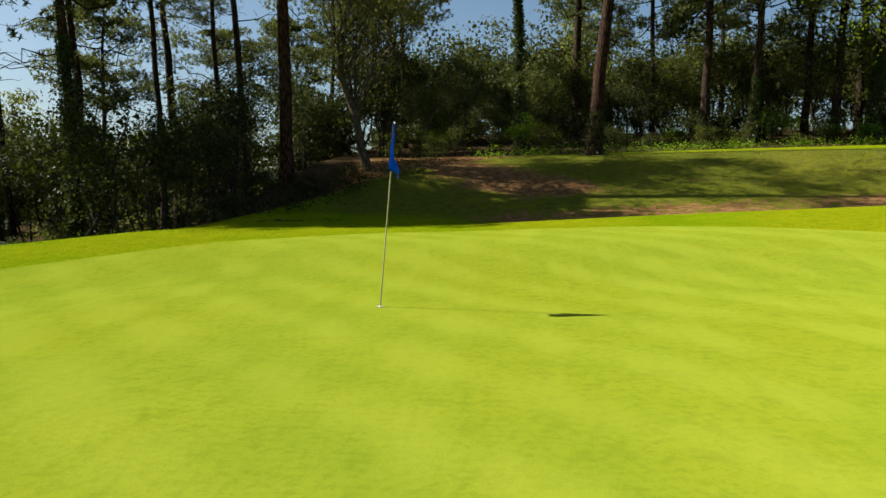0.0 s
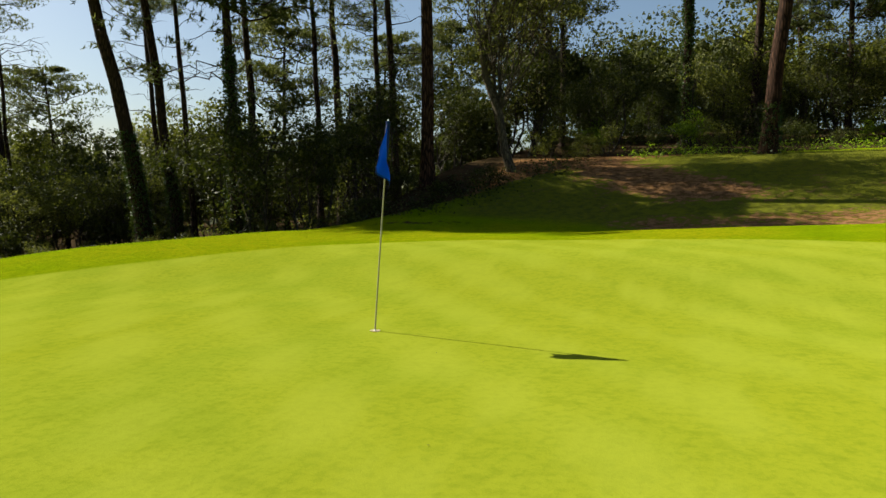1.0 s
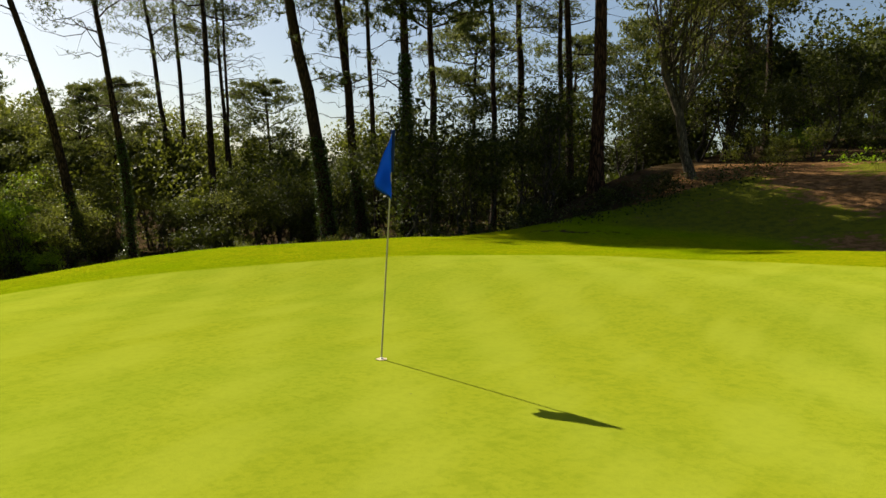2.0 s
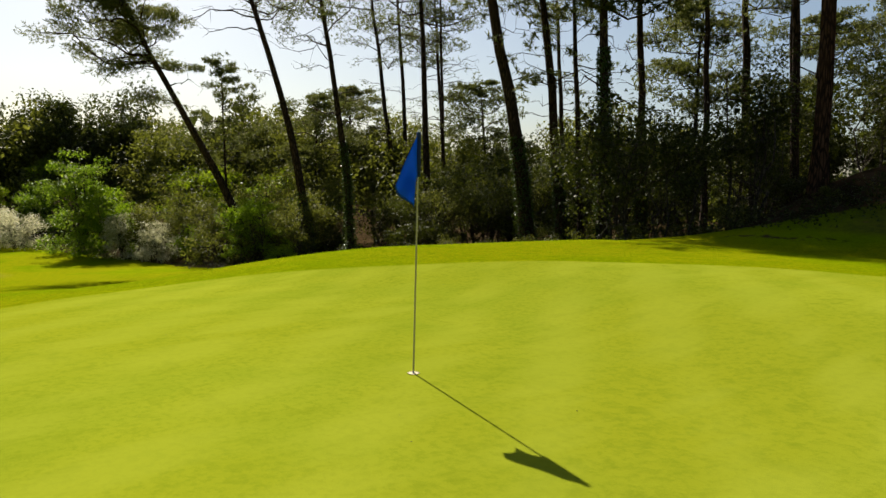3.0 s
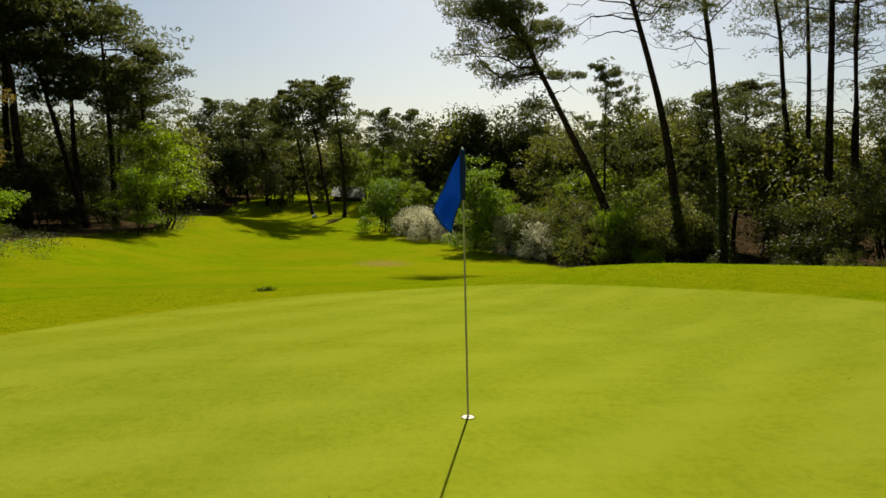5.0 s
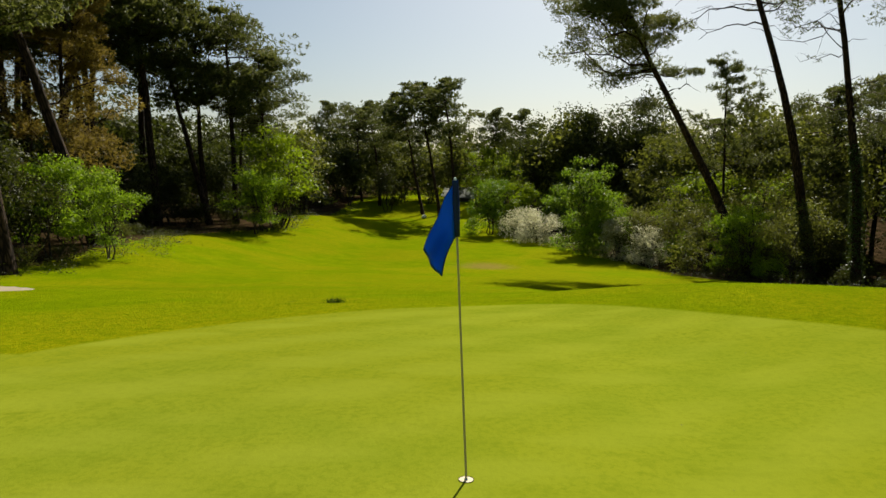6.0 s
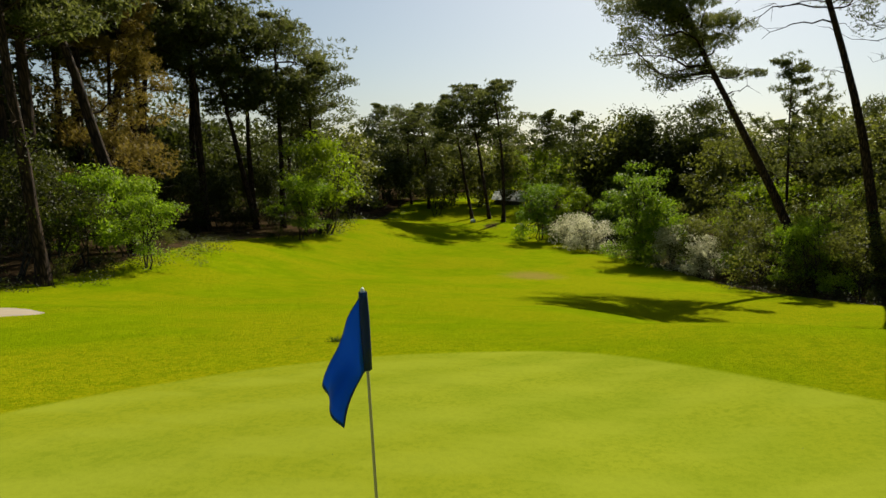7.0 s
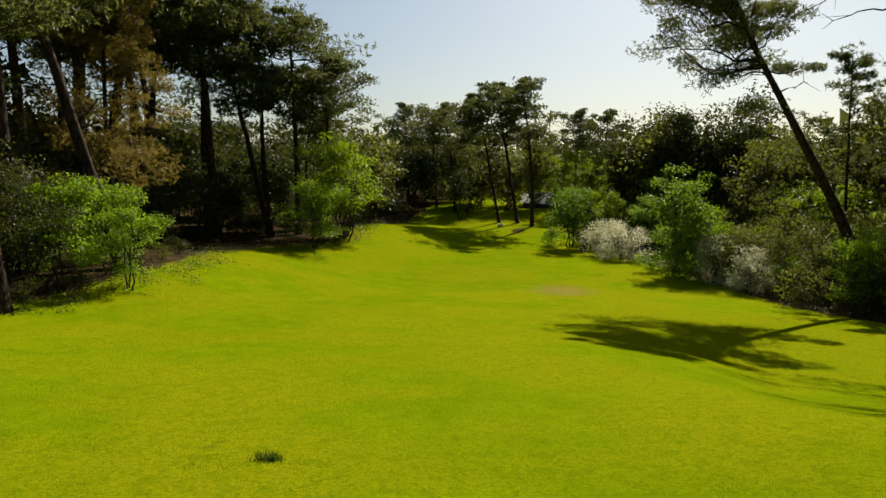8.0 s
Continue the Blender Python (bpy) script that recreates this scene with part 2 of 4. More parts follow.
DRY_BLADE = leaf_material("dry_grass", ((0.0, (0.06, 0.07, 0.010)), (0.6, (0.115, 0.12, 0.018)), (1.0, (0.17, 0.15, 0.05))), 0.2, 1.0, 0.0)
DARK_BLADE = leaf_material("dark_grass", ((0.0, (0.03, 0.06, 0.005)), (1.0, (0.08, 0.12, 0.01))), 0.25)
PINE_BARK = bark_material("pine_bark", (0.014, 0.009, 0.006), (0.070, 0.043, 0.028))
RED_BARK = bark_material("red_pine_bark", (0.014, 0.007, 0.004), (0.080, 0.040, 0.024))
OAK_BARK = bark_material("oak_bark", (0.022, 0.018, 0.014), (0.09, 0.075, 0.058), 1.4)
PALE_BARK = bark_material("pale_oak_bark", (0.045, 0.036, 0.024), (0.16, 0.125, 0.08), 1.4)
WHITE = plain_material("white_plastic", (0.75, 0.75, 0.72), 0.4, 0.2)
POLE_PAINT = plain_material("stick_paint", (0.34, 0.31, 0.21), 0.4, 0.3, 60)
CUP_TAN = plain_material("cup_lining", (0.40, 0.31, 0.17), 0.6, 0.4, 40)
HOLE_DARK = plain_material("cup_inside", (0.05, 0.05, 0.045), 0.7)
ROOF = plain_material("pale_roof", (0.30, 0.315, 0.30), 0.7, 0.6, 2.0)
WALL = plain_material("shed_wall", (0.07, 0.055, 0.04), 0.8, 0.6, 2.0)
PLASTER = plain_material("white_plaster", (0.62, 0.62, 0.58), 0.8, 0.4, 2.0)
SAND = plain_material("bunker_sand", (0.27, 0.21, 0.14), 0.95, 0.5, 3.0)


def flag_material(name, colour, light):
    m, nt, out = nodes_of(name)
    co = nt.nodes.new("ShaderNodeTexCoord").outputs["Object"]
    n = noise_of(nt, co, 220.0, 2)
    col = mix_colour(nt, math_node(nt, "MULTIPLY", n, 0.25), colour, tuple(c * 0.6 for c in colour))
    b = node(nt, "ShaderNodeBsdfPrincipled", Roughness=0.6)
    b.inputs["Specular IOR Level"].default_value = 0.15
    nt.links.new(col, b.inputs["Base Color"])
    tl = nt.nodes.new("ShaderNodeBsdfTranslucent")
    tl.inputs["Color"].default_value = (0.004, 0.22, 0.80, 1)
    mx = nt.nodes.new("ShaderNodeMixShader")
    mx.inputs[0].default_value = light
    nt.links.new(b.outputs[0], mx.inputs[1])
    nt.links.new(tl.outputs[0], mx.inputs[2])
    nt.links.new(mx.outputs[0], out.inputs[0])
    return m


FLAG_BLUE = flag_material("blue_cloth", (0.0015, 0.070, 0.42), 0.27)
FLAG_HEM = flag_material("navy_hem", (0.006, 0.018, 0.10), 0.02)


# ---- the ground ----
def step(v, lo, hi):
    u = np.clip((np.asarray(v, float) - lo) / (np.asarray(hi) - lo), 0, 1)
    return u * u * (3 - 2 * u)


WEST_X = (-400, -200, -150, -120, -104, -80, -52, -40, -30, -22, -16, -11, -8, -2, 6, 20, 60, 400)
WEST_Z = (-1, -1, -1.5, -2.0, -3.6, -4.9, -5.0, -4.1, -3.0, -1.95, -1.12, -0.42, -0.10, 0.0, 0.05, 0.15, 0.5, 0.5)
BANK_Y = (-500, 24.5, 27, 29, 31.5, 34.5, 38, 46, 70, 500)
BANK_Z = (0, 0, 0.2, 0.85, 1.8, 2.72, 3.28, 4.1, 7.0, 8)


def ground_z(x, y):
    """Height of the turf: a green on a shoulder, the fairway falling away to the west, a bank to the north."""
    x, y = np.asarray(x, float), np.asarray(y, float)
    # the shoulder reaches further west on the north side of the green
    reach = 3.1 * step(y, 6, 12) * (1 - step(y, 24, 30)) * step(x, -60, -30)
    z = sum(np.interp(x + reach + o, WEST_X, WEST_Z) for o in (-3.6, -2.4, -1.2, 0, 1.2, 2.4, 3.6)) / 7
    bank = sum(np.interp(y + o, BANK_Y, BANK_Z) for o in (-1.2, -0.6, 0, 0.6, 1.2)) / 5
    z = z + bank * step(x, -14.5, -9.2)
    # the back tier of the green, its crest, and the hollow behind it
    z = z + 0.38 * step(y, 8.0 + 1.5 * step(x, -9, -5), 13.5) * step(x, -16.5, -9.5)
    z = z - 0.045 * np.clip(6 - y, 0, 12) * step(-x, 2, 9) * step(x, -30, -16)
    z = z + 0.042 * np.clip(x + 1, 0, 16) * step(y, 10, 19) * (1 - 0.9 * step(y, 30, 40))
    z = z - 0.5 * step(y, 19.0, 24.5) * step(x, -14, -5)
    # a swale behind the crest on the north side
    z = z - 1.15 * step(y, 6.5, 14.5) * (1 - step(y, 20, 26)) * step(-x, 12, 24) * (1 - step(-x, 28, 46))
    z = z + 0.8 * step(y, 27, 36) * step(x, -52, -30) * (1 - step(x, -14.5, -9.2))
    z = z + 1.9 * step(-y, 6, 19) * step(-x, 22, 36) * (1 - step(-x, 80, 100))
    z = z + 0.035 * np.sin(0.31 * x + 0.7) * np.sin(0.27 * y + 1.9) * (1 - np.exp(-((x + 1) ** 2 + (y - 8) ** 2) / 90))
    # a low mound at the foot of the bank
    z = z + 0.35 * np.exp(-(((x + 7.0) / 3.6) ** 2 + ((y - 26.3) / 1.8) ** 2))
    # shallow sand hollow south-west of the green
    z = z + 0.28 * np.exp(-(((x + 12.4) / 5.0) ** 2 + ((y + 6.0) / 4.0) ** 2)) - 0.08 * np.exp(-(((x + 11.5) / 2.1) ** 2 + ((y + 6.0) / 2.3) ** 2) * 1.2)
    return z


def gz(x, y):
    return float(ground_z(x, y))


WOOD_EDGE = ((-120, -2), (-86, 5), (-63, 15.5), (-50, 20.5), (-40, 25), (-30, 29), (-19, 27.8), (-14, 27.2), (-10, 27.8), (-7.5, 30.2), (-5, 33), (1, 38.5), (6, 39.5), (14, 42), (40, 44), (90, 44))
SOUTH_EDGE = ((-120, -21), (-100, -20), (-82, -20), (-66, -15.9), (-62, -15.2), (-55, -17.5), (-49, -19.5), (-41, -15.7), (-35, -13.3), (-28, -12.6), (-22, -12.6), (-16, -18), (0, -40), (60, -60))


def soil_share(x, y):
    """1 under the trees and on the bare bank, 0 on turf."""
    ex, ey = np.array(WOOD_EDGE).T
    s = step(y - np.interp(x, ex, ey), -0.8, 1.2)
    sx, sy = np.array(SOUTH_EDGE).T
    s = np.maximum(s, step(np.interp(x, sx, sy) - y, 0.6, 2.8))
    on_bank = step(x, -9.5, -6) * step(y, 26.6, 28.2)
    s = np.maximum(s, on_bank * 0.20 * (1 - step(y, 35, 39)))
    # bare earth along the foot of the bank
    s = np.maximum(s, 0.62 * step(y, 24.6, 25.6) * (1 - step(y, 27.4, 29.2)) * step(x, -3, 1))
    track = np.exp(-(((x + 96.5) / 4.5) ** 2 + ((y + 4.2) / 1.3) ** 2))
    s = np.maximum(s, 0.8 * track)
    lip = np.exp(-(((x + 7.2) / 2.6) ** 2 + ((y - 25.7 - 0.12 * (x + 7)) / 0.3) ** 2))
    s = np.maximum(s, 0.75 * lip)
    needles = np.exp(-(((x + y - 32.4) / 2.9) ** 2)) * step(y, 28.6, 30.5) * (1 - step(y, 36, 38.5))
    return np.clip(np.maximum(s, 0.95 * needles), 0, 1)


def spaced(stops):
    out = []
    for (a, b, n) in stops:
        out += list(np.linspace(a, b, n, endpoint=False))
    return np.array(out + [stops[-1][1]])


def mesh_of(name, verts, faces, material, smooth=False):
    me = bpy.data.meshes.new(name)
    me.from_pydata(verts if isinstance(verts, list) else verts.tolist(), [], faces if isinstance(faces, list) else faces.tolist())
    me.materials.append(material)
    if smooth:
        me.shade_smooth()
    me.update()
    return me


def build_ground():
    gx = spaced(((-3000, -200, 12), (-200, -70, 44), (-70, -24, 60), (-24, 14, 92), (14, 60, 40), (60, 200, 16), (200, 3000, 12)))
    gy = spaced(((-3000, -120, 12), (-120, -24, 32), (-24, 0, 36), (0, 34, 80), (34, 60, 36), (60, 160, 16), (160, 3000, 12)))
    xx, yy = np.meshgrid(gx, gy)
    xx, yy = xx.ravel(), yy.ravel()
    zz = ground_z(xx, yy)
    n, k = len(gx), len(gy)
    i = (np.arange(k - 1)[:, None] * n + np.arange(n - 1)[None, :]).ravel()
    faces = np.stack((i, i + 1, i + n + 1, i + n), 1)
    me = mesh_of("ground", np.stack((xx, yy, zz), 1), faces, TURF, True)
    at = me.attributes.new("soil", "FLOAT", "POINT")
    at.data.foreach_set("value", soil_share(xx, yy).astype(np.float32))
    at = me.attributes.new("dry", "FLOAT", "POINT")
    at.data.foreach_set("value", (0.8 * step(yy + 2.0 * step(xx, -3, 2), 26.6, 28.4) * step(xx, -9, -6) * (1 - step(yy, 37.5, 40.5))).astype(np.float32))
    return tagged(new("ground", me), "mown golf green and fairway turf running into woodland soil", "ground", kind="structure")


build_ground()


# ---- parts and plants ----
def part(name, me, parent, label=""):
    ob = new(name, me)
    ob.parent = parent
    return tagged(ob, label)


def bm_mesh(name, bm, material, smooth=True):
    me = bpy.data.meshes.new(name)
    bm.to_mesh(me)
    bm.free()
    me.materials.append(material)
    if smooth:
        me.shade_smooth()
    return me


def thing(name, at, label, category, group="", kind=""):
    ob = new(name)
    ob.location = at
    ob.empty_display_size = 0.2
    return tagged(ob, label, category, group, kind)


class Wood:
    """Gathers tapered tubes into one mesh."""

    def __init__(self):
        self.v, self.f = [], []

    def tube(self, pts, radii, sides=6, flare=0.0, rng=None):
        pts = np.asarray(pts, float)
        tang = np.gradient(pts, axis=0)
        tang /= np.linalg.norm(tang, axis=1)[:, None] + 1e-9
        up = np.array((0.0, 1.0, 0.0)) if abs(tang[0][2]) > 0.7 else np.array((0.0, 0.0, 1.0))
        start = len(self.v)
        for j, (p, t, r) in enumerate(zip(pts, tang, radii)):
            a = np.cross(t, up)
            a /= np.linalg.norm(a) + 1e-9
            b = np.cross(t, a)
            for s in range(sides):
                w = 2 * math.pi * s / sides
                rad = r * (1 + (0.10 * math.sin(3 * w + j) if sides > 6 else 0))
                if flare and j == 0:
                    rad *= 1 + flare * (0.6 + 0.4 * math.sin(4 * w))
                self.v.append(tuple(p + rad * (math.cos(w) * a + math.sin(w) * b)))
        for j in range(len(pts) - 1):
            for s in range(sides):
                q = start + j * sides
                s2 = (s + 1) % sides
                self.f.append((q + s, q + s2, q + sides + s2, q + sides + s))
        self.f.append(tuple(start + (len(pts) - 1) * sides + s for s in range(sides)))

    def mesh(self, name, material):
        return mesh_of(name, self.v, self.f, material, True)


def unit(a):
    return a / (np.linalg.norm(a, axis=-1, keepdims=True) + 1e-9)


def needle_mesh(name, centres, rng, per=14, length=0.34, width=0.045, material=None):
    """Tufts of needles: thin triangles that radiate from each centre, most of them upward."""
    c = np.repeat(np.asarray(centres), per, axis=0)
    d = unit(rng.normal(size=c.shape) + np.array((0, 0, 0.35)))
    side = unit(np.cross(d, rng.normal(size=c.shape)))
    ln = length * rng.uniform(0.6, 1.25, (len(c), 1))
    w = width * rng.uniform(0.7, 1.3, (len(c), 1))
    root = c + d * 0.02
    v = np.stack((root - side * w, root + side * w, c + d * ln), 1).reshape(-1, 3)
    f = np.arange(len(v)).reshape(-1, 3)
    return mesh_of(name, v, f, material)


def leaf_mesh(name, centres, rng, size, material, up=0.5, facing=None):
    """One three-cornered leaf at each centre, turned outward from its clump where that is given."""
    c = np.asarray(centres)
    lean = rng.normal(size=c.shape) * 0.75 + np.array((0, 0, up))
    nrm = unit(lean if facing is None else lean + facing)
    a = unit(np.cross(nrm, rng.normal(size=c.shape)))
    b = np.cross(nrm, a)
    s = size * rng.uniform(0.6, 1.35, (len(c), 1))
    w = rng.uniform(0.5, 0.85, (len(c), 1))
    v = np.stack((c - a * s * w, c + a * s * w, c + b * s * 1.25), 1).reshape(-1, 3)
    return mesh_of(name, v, np.arange(len(v)).reshape(-1, 3), material)


def curve_between(a, b, bend, n, rng=None, wiggle=0.0):
    a, b, bend = (np.asarray(q, float) for q in (a, b, bend))
    u = np.linspace(0, 1, n)[:, None]
    p = a * (1 - u) + b * u + bend * (4 * u * (1 - u))
    if wiggle and rng is not None:
        p[1:-1] += rng.normal(size=(n - 2, 3)) * wiggle
    return p


def make_pine(seed, top, r0, crown_from=0.6, crown_r=3.2, pads=46, bend=(0, 0, 0), dead=7, ivy=0.0, material=None, bark=None,
              needles=20, side_pull=(0, 0), label="", group="", round_top=True, tuft=0.32, per_pad=19, wide=0.085, bare=(), pad=0.26, sprays=0.0, flat=0.55, hook=(0, 0, 0)):
    """A tall pine: bare trunk, dead snags, limbs that carry flat pads of needles."""
    rng = np.random.default_rng(seed)
    root = thing("pine_tree", (0, 0, 0), label, "tree", group)
    top = np.asarray(top, float)
    H = top[2]
    axis = curve_between((0, 0, -0.4), top, bend, 12, rng, 0.03 * H / 20)
    w = Wood()
    s = np.linspace(0, 1, 12)
    axis = axis + np.array(hook) * s[:, None] ** 5
    w.tube(axis, r0 * (1 - 0.80 * s ** 1.2) * np.where(s < 0.08, 1.15, 1), 9, 0.35)

    def on_axis(u):
        k = np.clip(u, 0, 1) * 11
        i = min(int(k), 10)
        return axis[i] * (1 - (k - i)) + axis[i + 1] * (k - i)

    pull = np.array((*side_pull, 0.0))
    centres = []
    n_limbs = max(8, pads // 3)
    for i in range(n_limbs):
        u = crown_from + (1 - crown_from) * (i + rng.uniform(0, 1)) / n_limbs
        p = on_axis(u)
        rel = (u - crown_from) / (1 - crown_from)
        prof = (0.55 + 0.9 * rel) * (1 - rel ** 3.0) + 0.28 if round_top else (1 - 0.75 * rel)
        az = rng.uniform(0, 2 * math.pi)
        d = np.array((math.cos(az), math.sin(az), 0)) + pull * 0.8
        ln = crown_r * prof * rng.uniform(0.65, 1.15) * (0.7 + 0.5 * np.linalg.norm(d))
        d = d / (np.linalg.norm(d) + 1e-6)
        end = p + d * ln + np.array((0, 0, ln * rng.uniform(0.05, 0.5)))
        limb = curve_between(p, end, (0, 0, -0.08 * ln), 6, rng, 0.06 * ln)
        rb = 0.018 + 0.009 * ln * r0 / 0.27
        w.tube(limb, rb * np.linspace(1, 0.3, 6), 5)
        for j in range(3):
            q = limb[2 + j] if j < 3 else end
            tip = q + np.array((rng.normal() * 0.28, rng.normal() * 0.28, rng.uniform(0.05, 0.3))) * ln * 0.75
            if j == 2:
                tip = end + rng.normal(size=3) * 0.12
            w.tube(curve_between(q, tip, (0, 0, -0.05), 3), rb * 0.45 * np.linspace(1, 0.4, 3), 3)
            pr = pad * ln * rng.uniform(0.6, 1.2) + 0.22
            k = int(per_pad * rng.uniform(0.7, 1.3))
            pts = unit(rng.normal(size=(k, 3))) * (rng.uniform(0.15, 1, (k, 1)) ** 0.5) * np.array((pr, pr, pr * flat))
            centres.append(tip + pts)
    tip = on_axis(1.0)
    centres.append(tip + rng.normal(size=(per_pad, 3)) * np.array((0.45, 0.45, 0.35)))
    for i in range(dead):
        u = rng.uniform(min(0.38, crown_from * 0.6), crown_from + 0.12)
        p = on_axis(u)
        az = rng.uniform(0, 2 * math.pi)
        ln = rng.uniform(0.7, 1.0) ** 2 * rng.choice((1.6, 3.2, 4.6))
        e = p + np.array((math.cos(az), math.sin(az), rng.uniform(-0.12, 0.28))) * ln
        snag = curve_between(p, e, (0, 0, 0.06 * ln), 6, rng, 0.05 * ln)
        w.tube(snag, (0.014 + 0.007 * ln) * np.linspace(1, 0.3, 6), 4)
        if ln > 1.6:
            for q in snag[2:6]:
                fork = unit(e - p) * 0.4 + rng.normal(size=3) * 0.42
                w.tube(curve_between(q, q + fork, (0, 0, 0.05), 3), (0.013, 0.010, 0.006), 3)
                if sprays and rng.uniform() < sprays:
                    centres.append(q + fork + rng.normal(size=(7, 3)) * np.array((0.26, 0.26, 0.14)))
    for hu, dx, dy, dz, *leafy in bare:
        p = on_axis(hu / H)
        e = p + np.array((dx, dy, dz))
        limb = curve_between(p, e, (0, 0, 0.12 * abs(dy)), 8, rng, 0.10)
        w.tube(limb, 0.065 * np.linspace(1, 0.22, 8), 5)
        if leafy:
            centres += [q + rng.normal(size=(90, 3)) * np.array((0.5, 0.5, 0.28)) for q in limb[4:]]
        for q in limb[4:7]:
            w.tube(curve_between(q, q + rng.normal(size=3) * 0.7, (0, 0, 0), 3), (0.02, 0.014, 0.008), 3)
    part("trunk", w.mesh("trunk", bark or PINE_BARK), root)
    part("crown", needle_mesh("crown", np.concatenate(centres), rng, needles, tuft, tuft * wide, material or NEEDLES), root)
    if ivy:
        k = int(ivy * 420)
        u = rng.uniform(0, ivy / H, k) ** 0.9
        base = np.array([on_axis(a) for a in u])
        ang = rng.uniform(0, 2 * math.pi, k)
        rad = r0 * 1.0 + np.abs(rng.normal(size=k)) * 0.16 * (1.15 - u * H / ivy)
        pts = base + np.stack((np.cos(ang) * rad, np.sin(ang) * rad, rng.normal(size=k) * 0.05), 1)
        part("ivy", leaf_mesh("ivy", pts, rng, 0.085, IVY_LEAF, 0.2), root, "dark green ivy climbing the trunk")
    return root


def make_broadleaf(seed, height, radius, leaves, size, material, name="oak_tree", label="", category="tree", group="", stems=3, low=0.12,
                   clumps=46, bark=None, lean=(0, 0), spread=1.0, dense=False, flat=0.55, loose=0.3, core=0):
    """A leafy tree or bush: several limbs that fork, and clumps of leaves at their ends."""
    rng = np.random.default_rng(seed)
    root = thing(name, (0, 0, 0), label, category, group)
    w = Wood()
    tips = []
    mid = np.array((lean[0] * 0.5, lean[1] * 0.5, height * (0.5 + low / 2)))
    lobes = []
    for i in range(max(5, clumps // 7)):
        d = unit(rng.normal(size=3))
        d[2] = abs(d[2]) if rng.uniform() < 0.35 else d[2]
        rr = rng.uniform(0.3, 0.95)
        lobes.append(mid + d * np.array((radius, radius, height * (0.5 - low / 2))) * rr)
    for i in range(clumps):
        if i % 5 == 0:
            d = unit(rng.normal(size=3))
            q = mid + d * np.array((radius, radius, height * (0.5 - low / 2))) * rng.uniform(0.3, 1.0)
        else:
            c = lobes[int(rng.integers(len(lobes)))]
            q = c + rng.normal(size=3) * np.array((0.27 * radius, 0.27 * radius, 0.16 * radius))
        q[:2] += np.array(lean) * (q[2] / height)
        q[2] = max(q[2], 0.04 * height)
        tips.append(q)
    if dense:
        # a closed crown: the clumps stand on an uneven shell, with a few inside
        tips = []
        for i in range(clumps):
            d = unit(rng.normal(size=3))
            d[2] = abs(d[2]) if rng.uniform() < 0.5 else d[2]
            swell = 0.80 + 0.16 * math.sin(2.3 * d[0] * radius + seed) * math.cos(1.7 * d[1] * radius - seed) + 0.12 * rng.normal()
            q = mid + d * np.array((radius, radius, height * (0.5 - low / 2))) * (swell if i % 6 else swell * 0.55)
            if low < 0.05:
                # clothed to the ground: nearly as wide at the foot as at half height
                hu = rng.uniform(0.03, 0.93)
                wide = radius * math.sqrt(max(0.05, 1 - ((hu - 0.32) / 0.70) ** 2)) * swell * 1.05
                az = rng.uniform(0, 2 * math.pi)
                q = np.array((math.cos(az) * wide, math.sin(az) * wide, hu * height))
            q[:2] += np.array(lean) * (q[2] / height)
            q[2] = max(q[2], 0.03 * height)
            tips.append(q)
    tips = np.array(tips)
    limbs = {}
    for i in range(stems):
        az = 2 * math.pi * (i + rng.uniform(0, 0.7)) / stems
        foot = np.array((math.cos(az), math.sin(az), 0)) * 0.07 * radius * (stems > 1)
        head = np.array((math.cos(az) * radius * 0.35 * spread + lean[0], math.sin(az) * radius * 0.35 * spread + lean[1], height * rng.uniform(0.6, 0.8)))
        line = curve_between(foot - np.array((0, 0, 0.3)), head, rng.normal(size=3) * 0.05 * height * np.array((1, 1, 0)), 8, rng, 0.02 * height)
        r0 = 0.007 * height + 0.02 + 0.008 * (stems == 1) * height
        w.tube(line, r0 * np.linspace(1, 0.3, 8), 7, 0.3)
        for ti in range(i, len(tips), stems):
            q = tips[ti]
            j = rng.integers(2, 7)
            limb = curve_between(line[j], q, (0, 0, -0.06 * height * rng.uniform(0, 1)), 4, rng, 0.02 * height)
            w.tube(limb, min(0.05, r0 * 0.36) * np.linspace(1, 0.25, 4), 3)
            limbs[ti] = limb
    n = leaves // clumps
    spreadc = 0.34 * radius * (40 / clumps) ** 0.33
    pts, facing = [], []
    for ti, q in enumerate(tips):
        # most leaves lie on the outside of a flattened clump, the rest along the twig that bears it
        k = int(n * rng.uniform(0.5, 1.5))
        k2 = int(k * loose)
        rc = spreadc * rng.uniform(0.7, 1.35)
        d = unit(rng.normal(size=(k - k2, 3)))
        cl = q + d * rng.uniform(0.25, 1.0, (k - k2, 1)) ** 0.5 * rc * np.array((1, 1, flat)) + rng.normal(size=(k - k2, 3)) * 0.10 * rc
        limb = limbs[ti]
        u = 3 * np.clip(rng.uniform(0.4, 1.0, k2) ** 0.7, 0, 0.999)
        lo = u.astype(int)
        tw = limb[lo] + (limb[lo + 1] - limb[lo]) * (u - lo)[:, None] + rng.normal(size=(k2, 3)) * 0.3 * rc
        pts += [cl, tw]
        facing += [d * 1.6, np.zeros((k2, 3))]
    pts, facing = np.concatenate(pts), np.concatenate(facing)
    facing, pts = facing[pts[:, 2] > 0.05], pts[pts[:, 2] > 0.05]
    # oversized unseen leaves added inside the crown to block sky and darken gaps
    k = core
    inner = mid + unit(rng.normal(size=(k, 3))) * rng.uniform(0, 1, (k, 1)) ** 0.4 * np.array((radius, radius, height * (0.5 - low / 2))) * 0.55
    inner[:, :2] += np.array(lean) * (inner[:, 2:3] / height)
